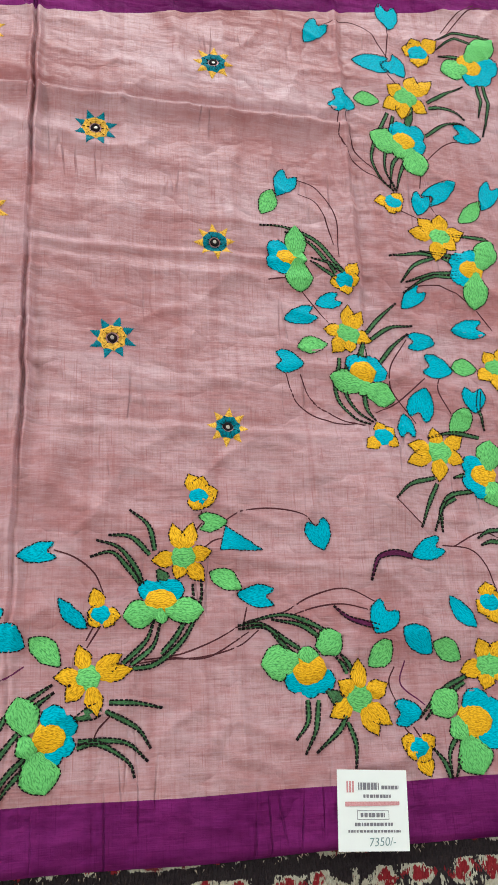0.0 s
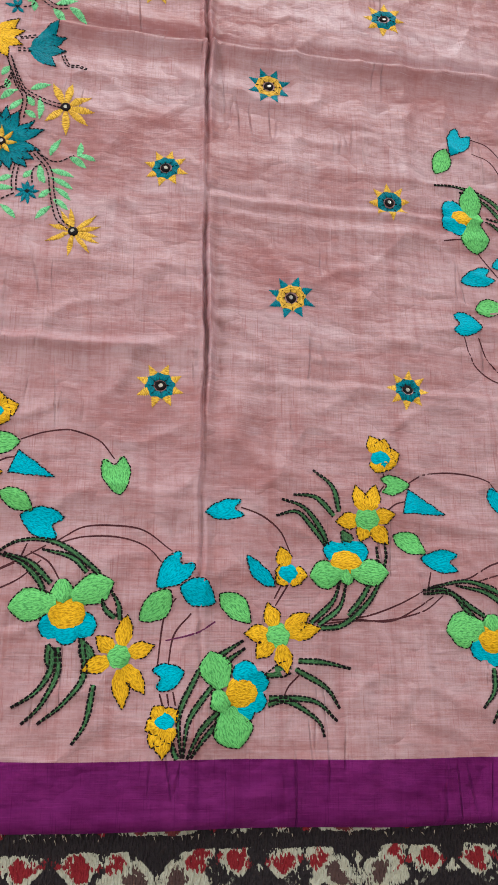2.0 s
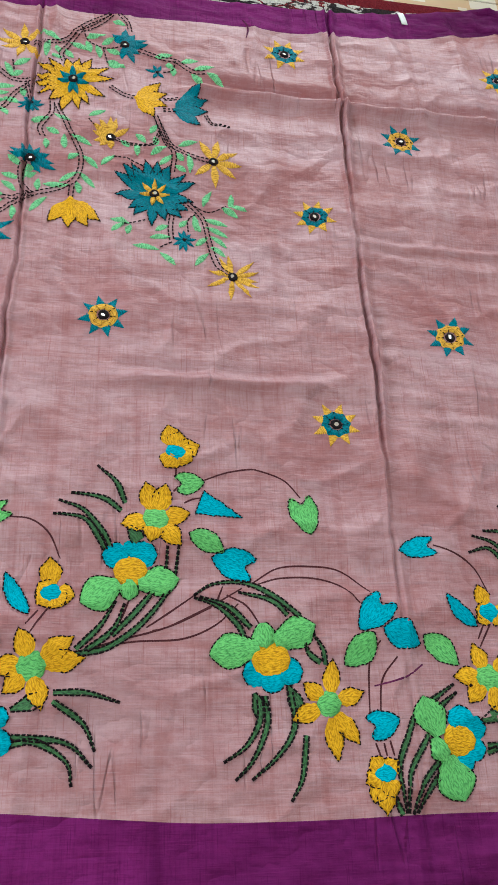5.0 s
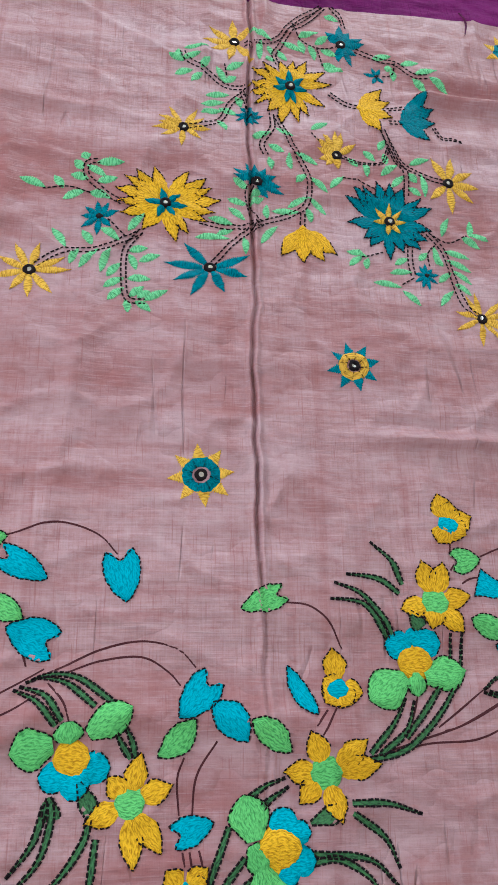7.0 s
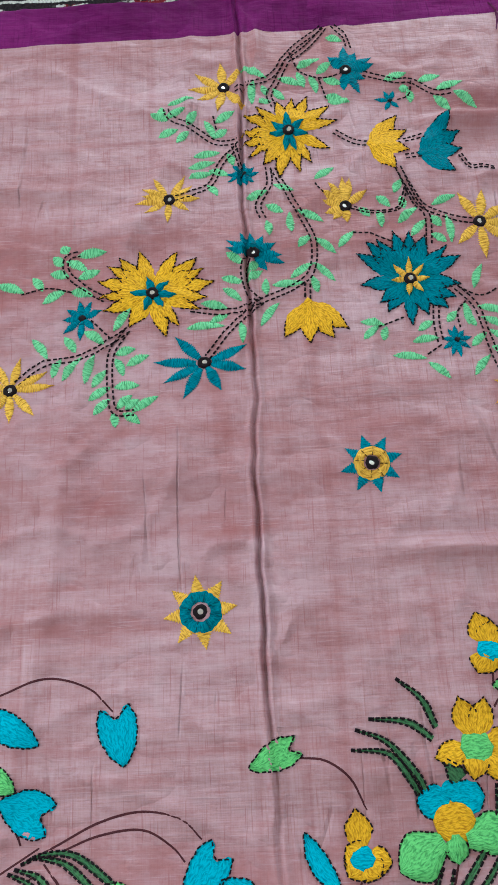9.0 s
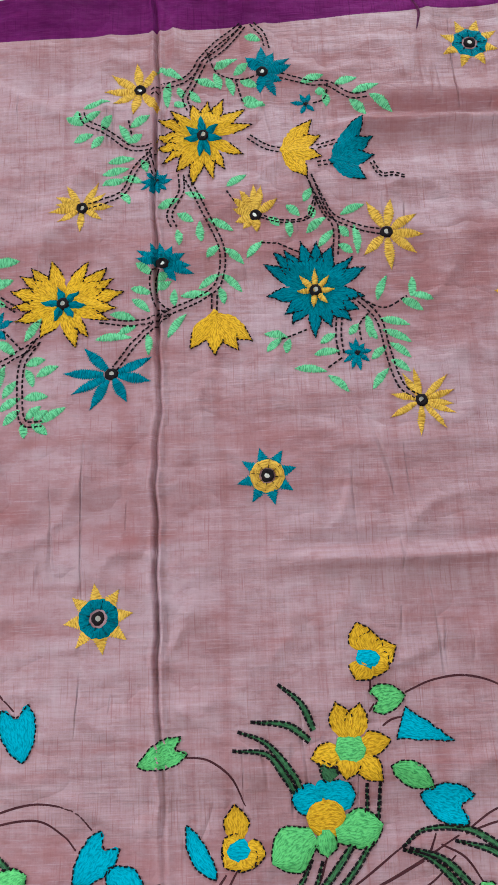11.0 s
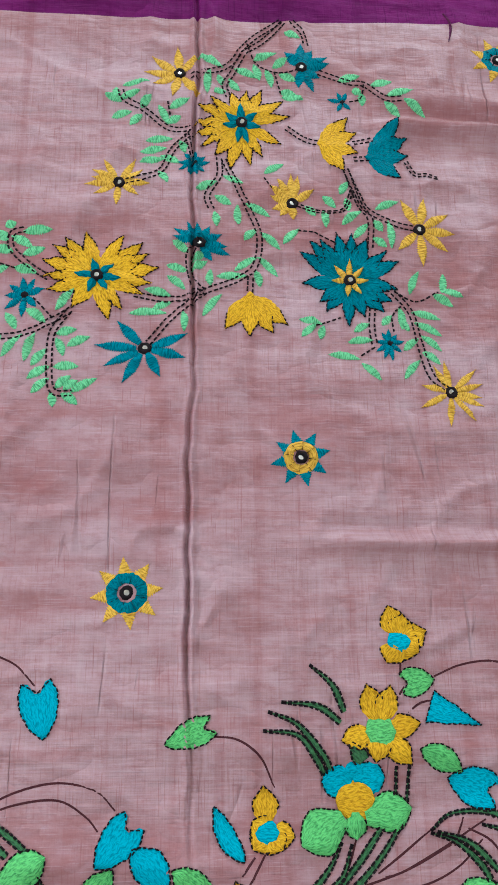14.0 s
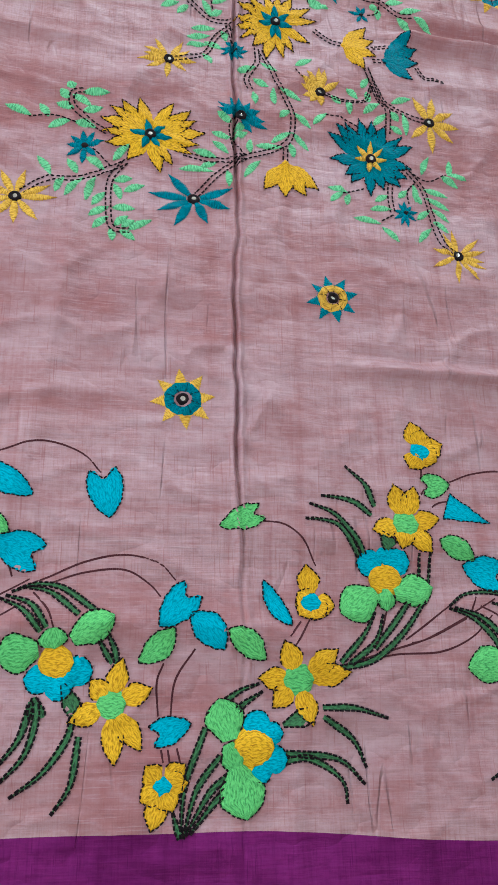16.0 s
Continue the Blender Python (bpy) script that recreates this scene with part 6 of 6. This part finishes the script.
    m.stem([(0.489, 1.106), (0.523, 1.122), (0.561, 1.112), (0.582, 1.079), (0.595, 1.051)])
    m.stem([(0.601, 1.119), (0.592, 1.056)])
    m.stem([(0.497, 0.929), (0.495, 0.881), (0.525, 0.831), (0.560, 0.813)])
    m.stem([(0.508, 0.930), (0.518, 0.862), (0.559, 0.818)])
    m.stem([(0.737, 0.912), (0.679, 0.896), (0.628, 0.849)])
    m.stem([(0.628, 0.849), (0.621, 0.807)])
    m.stem([(0.564, 0.546), (0.534, 0.502), (0.530, 0.468), (0.561, 0.418)])
    m.stem([(0.583, 0.486), (0.536, 0.447), (0.502, 0.430)])
    m.stem([(0.607, 0.491), (0.600, 0.469), (0.616, 0.434)])
    m.stem([(0.574, 0.251), (0.614, 0.246), (0.634, 0.224), (0.643, 0.191)])
    m.stem([(0.632, 0.782), (0.642, 0.758)])
    m.stem([(0.513, 0.308), (0.548, 0.277)])
    m.stem([(0.572, 0.768), (0.610, 0.751)])
    m.stem([(0.413, 0.612), (0.450, 0.560)])
    m.stem([(0.365, 0.624), (0.397, 0.630)])
    m.stem([(0.591, 0.250), (0.633, 0.269), (0.659, 0.261)])
    m.stem([(0.683, 0.600), (0.704, 0.569)])
    m.stem([(0.572, 0.630), (0.626, 0.635), (0.683, 0.605)])
    m.stem([(0.590, 1.021), (0.601, 0.991)])
    m.stem([(0.704, 1.117), (0.759, 1.185), (0.807, 1.199)])
    m.stem([(0.701, 1.128), (0.738, 1.176), (0.772, 1.199)])


border_sprig(Motif())
border_unit(Motif(-0.467, 0.007, CYAN, CYAN))
border_spray(Motif())
border_end(Motif())
flowering_branch(Motif(0.004, 0.001))
end_panel(Motif(0.0, -0.001, ky=1.016))

rosette(-0.037, 1.014, 0.0334, YELLOW_SATIN, TEAL)
rosette(0.300, 1.004, 0.0319, YELLOW_SATIN, TEAL)
rosette(0.125, 0.859, 0.0323, TEAL_SATIN, YELLOW_SATIN)
rosette(-0.015, 0.703, 0.0290, YELLOW_SATIN, TEAL)
rosette(0.291, 0.686, 0.0300, YELLOW_SATIN, TEAL)
rosette(0.150, 0.527, 0.0311, TEAL_SATIN, YELLOW_SATIN)
rosette(-0.013, 0.393, 0.0297, YELLOW_SATIN, TEAL)
rosette(0.297, 0.408, 0.0272, YELLOW_SATIN, TEAL)
rosette(-0.285, 0.525, 0.0296, TEAL_SATIN, YELLOW_SATIN)
rosette(-0.450, 0.394, 0.0335, YELLOW_SATIN, TEAL)


ribbon("loose_thread", [(-0.098, 1.078), (-0.091, 1.058), (-0.095, 1.034)], [0.0012, 0.0034, 0.001], PLUM, SAREE, 0.002, "loose plum thread below the border")


# ---- price card ----
def price_card():
    card = tagged(new("price_card"), "white printed price card lying on the purple border", "card")
    mid, w, h, turn = (0.442, -0.051), 0.084, 0.084, radians(-4.0)
    ux, uy = Vector((math.cos(turn), math.sin(turn), 0)), Vector((-math.sin(turn), math.cos(turn), 0))
    z0 = max(lie(mid[0] + i * w / 6, mid[1] + j * h / 6) for i in range(-3, 4) for j in range(-3, 4)) + 0.0005

    def spot(u, v, z):
        p = Vector((mid[0], mid[1], 0)) + ux * u + uy * v
        return (p.x, p.y, z0 + z + 0.0008 * (2 * u / w) ** 2)

    n = 8
    v, f = [], []
    for z in (0.0, 0.0004):
        for i in range(n + 1):
            for j in range(n + 1):
                v.append(spot((i / n - 0.5) * w, (j / n - 0.5) * h, z))
    k = (n + 1) ** 2
    for i in range(n):
        for j in range(n):
            a = i * (n + 1) + j
            f += [(k + a, k + a + n + 1, k + a + n + 2, k + a + 1), (a, a + 1, a + n + 2, a + n + 1)]
    rim = [i * (n + 1) for i in range(n + 1)] + [n * (n + 1) + j for j in range(1, n + 1)] + [i * (n + 1) + n for i in range(n - 1, -1, -1)] + list(range(n - 1, 0, -1))
    for a, b in zip(rim, rim[1:] + rim[:1]):
        f.append((a, b, k + b, k + a))
    obj("sheet", v, f, PAPER, card, smooth=False)
    rng = random.Random(3)

    def bar(name, u0, u1, v0, v1, material):
        """A printed line as a row of short plain bars."""
        vv, ff = [], []
        u = u0
        while u < u1:
            e = min(u1, u + rng.uniform(0.0016, 0.0042))
            b = len(vv)
            vv += [spot(u, v0, 0.0006), spot(e, v0, 0.0006), spot(e, v1, 0.0006), spot(u, v1, 0.0006)]
            ff.append((b, b + 1, b + 2, b + 3))
            u = e + rng.uniform(0.0005, 0.0013)
        tagged(obj(name, vv, ff, material, card, smooth=False), kind="stuff")

    bar("emblem", -0.031, -0.022, 0.018, 0.030, RED_INK)
    bar("heading_bar", -0.017, 0.008, 0.021, 0.0285, INK)
    bar("heading_bar", 0.011, 0.032, 0.0215, 0.0255, INK)
    bar("heading_bar", -0.011, 0.022, 0.0125, 0.0160, INK)
    obj("red_band", [spot(-0.033, 0.0035, 0.0006), spot(0.032, 0.0050, 0.0006), spot(0.032, 0.0090, 0.0006), spot(-0.033, 0.0085, 0.0006)], [(0, 1, 2, 3)], RED_INK, card, smooth=False)
    bar("text_bar", -0.015, 0.014, -0.0075, -0.0030, INK)
    for a, b, c, d in ((-0.0185, 0.0185, -0.0010, -0.0004), (-0.0185, 0.0185, -0.0100, -0.0094), (-0.0190, -0.0184, -0.0100, -0.0004), (0.0184, 0.0190, -0.0100, -0.0004)):
        obj("text_frame", [spot(a, c, 0.0006), spot(b, c, 0.0006), spot(b, d, 0.0006), spot(a, d, 0.0006)], [(0, 1, 2, 3)], INK, card, smooth=False)
    bar("text_bar", -0.022, 0.023, -0.0165, -0.0130, INK)
    bar("text_bar", -0.030, 0.032, -0.0230, -0.0205, INK)
    # handwritten price
    cu = bpy.data.curves.new("price_text", "FONT")
    cu.body, cu.size, cu.align_x, cu.shear = "7350/-", 0.0125, "CENTER", 0.15
    cu.materials.append(BLUE_INK)
    ob = new("price_text", cu)
    ob.parent = card
    ob.matrix_basis = Matrix.Translation(spot(0.010, -0.0365, 0.0007)) @ pose(0, 0, 0, 0, 0, math.degrees(turn) + 2)


price_card()


def small_tag():
    """A slip of white paper pinned to the upper border."""
    t = tagged(new("paper_tag"), "small white paper tag on the purple border", "tag")
    v, f = [], []
    for i in range(3):
        for j in range(5):
            x, y = 0.161 + 0.005 * i - 0.001 * j, 1.120 + 0.007 * j
            v.append((x, y, lie(x, y) + 0.0015 + 0.0006 * math.sin(j)))
    for i in range(2):
        for j in range(4):
            a = i * 5 + j
            f.append((a, a + 5, a + 6, a + 1))
    ob = obj("slip", v, f, PAPER, t)
    ob.modifiers.new("thickness", "SOLIDIFY").thickness = 0.0004


small_tag()


def cord_end():
    """A short end of brown cord on the tiles."""
    p = smooth_line([(0.170, 1.375), (0.185, 1.360), (0.205, 1.366), (0.235, 1.358), (0.27, 1.362)])
    v, f = [], []
    for i, q in enumerate(p):
        d = p[min(len(p) - 1, i + 1)] - p[max(0, i - 1)]
        d /= np.linalg.norm(d)
        for k in range(6):
            a = k * math.pi / 3
            v.append((q[0] - d[1] * 0.002 * math.cos(a), q[1] + d[0] * 0.002 * math.cos(a), -0.010 + 0.002 * math.sin(a)))
    for i in range(len(p) - 1):
        for k in range(6):
            a, b = i * 6 + k, i * 6 + (k + 1) % 6
            f.append((a, b, b + 6, a + 6))
    tagged(obj("cord", v, f, plain("brown_cord", (0.08, 0.05, 0.03), 0.9)), "short end of dark brown cord on floor tiles", "cord")


cord_end()
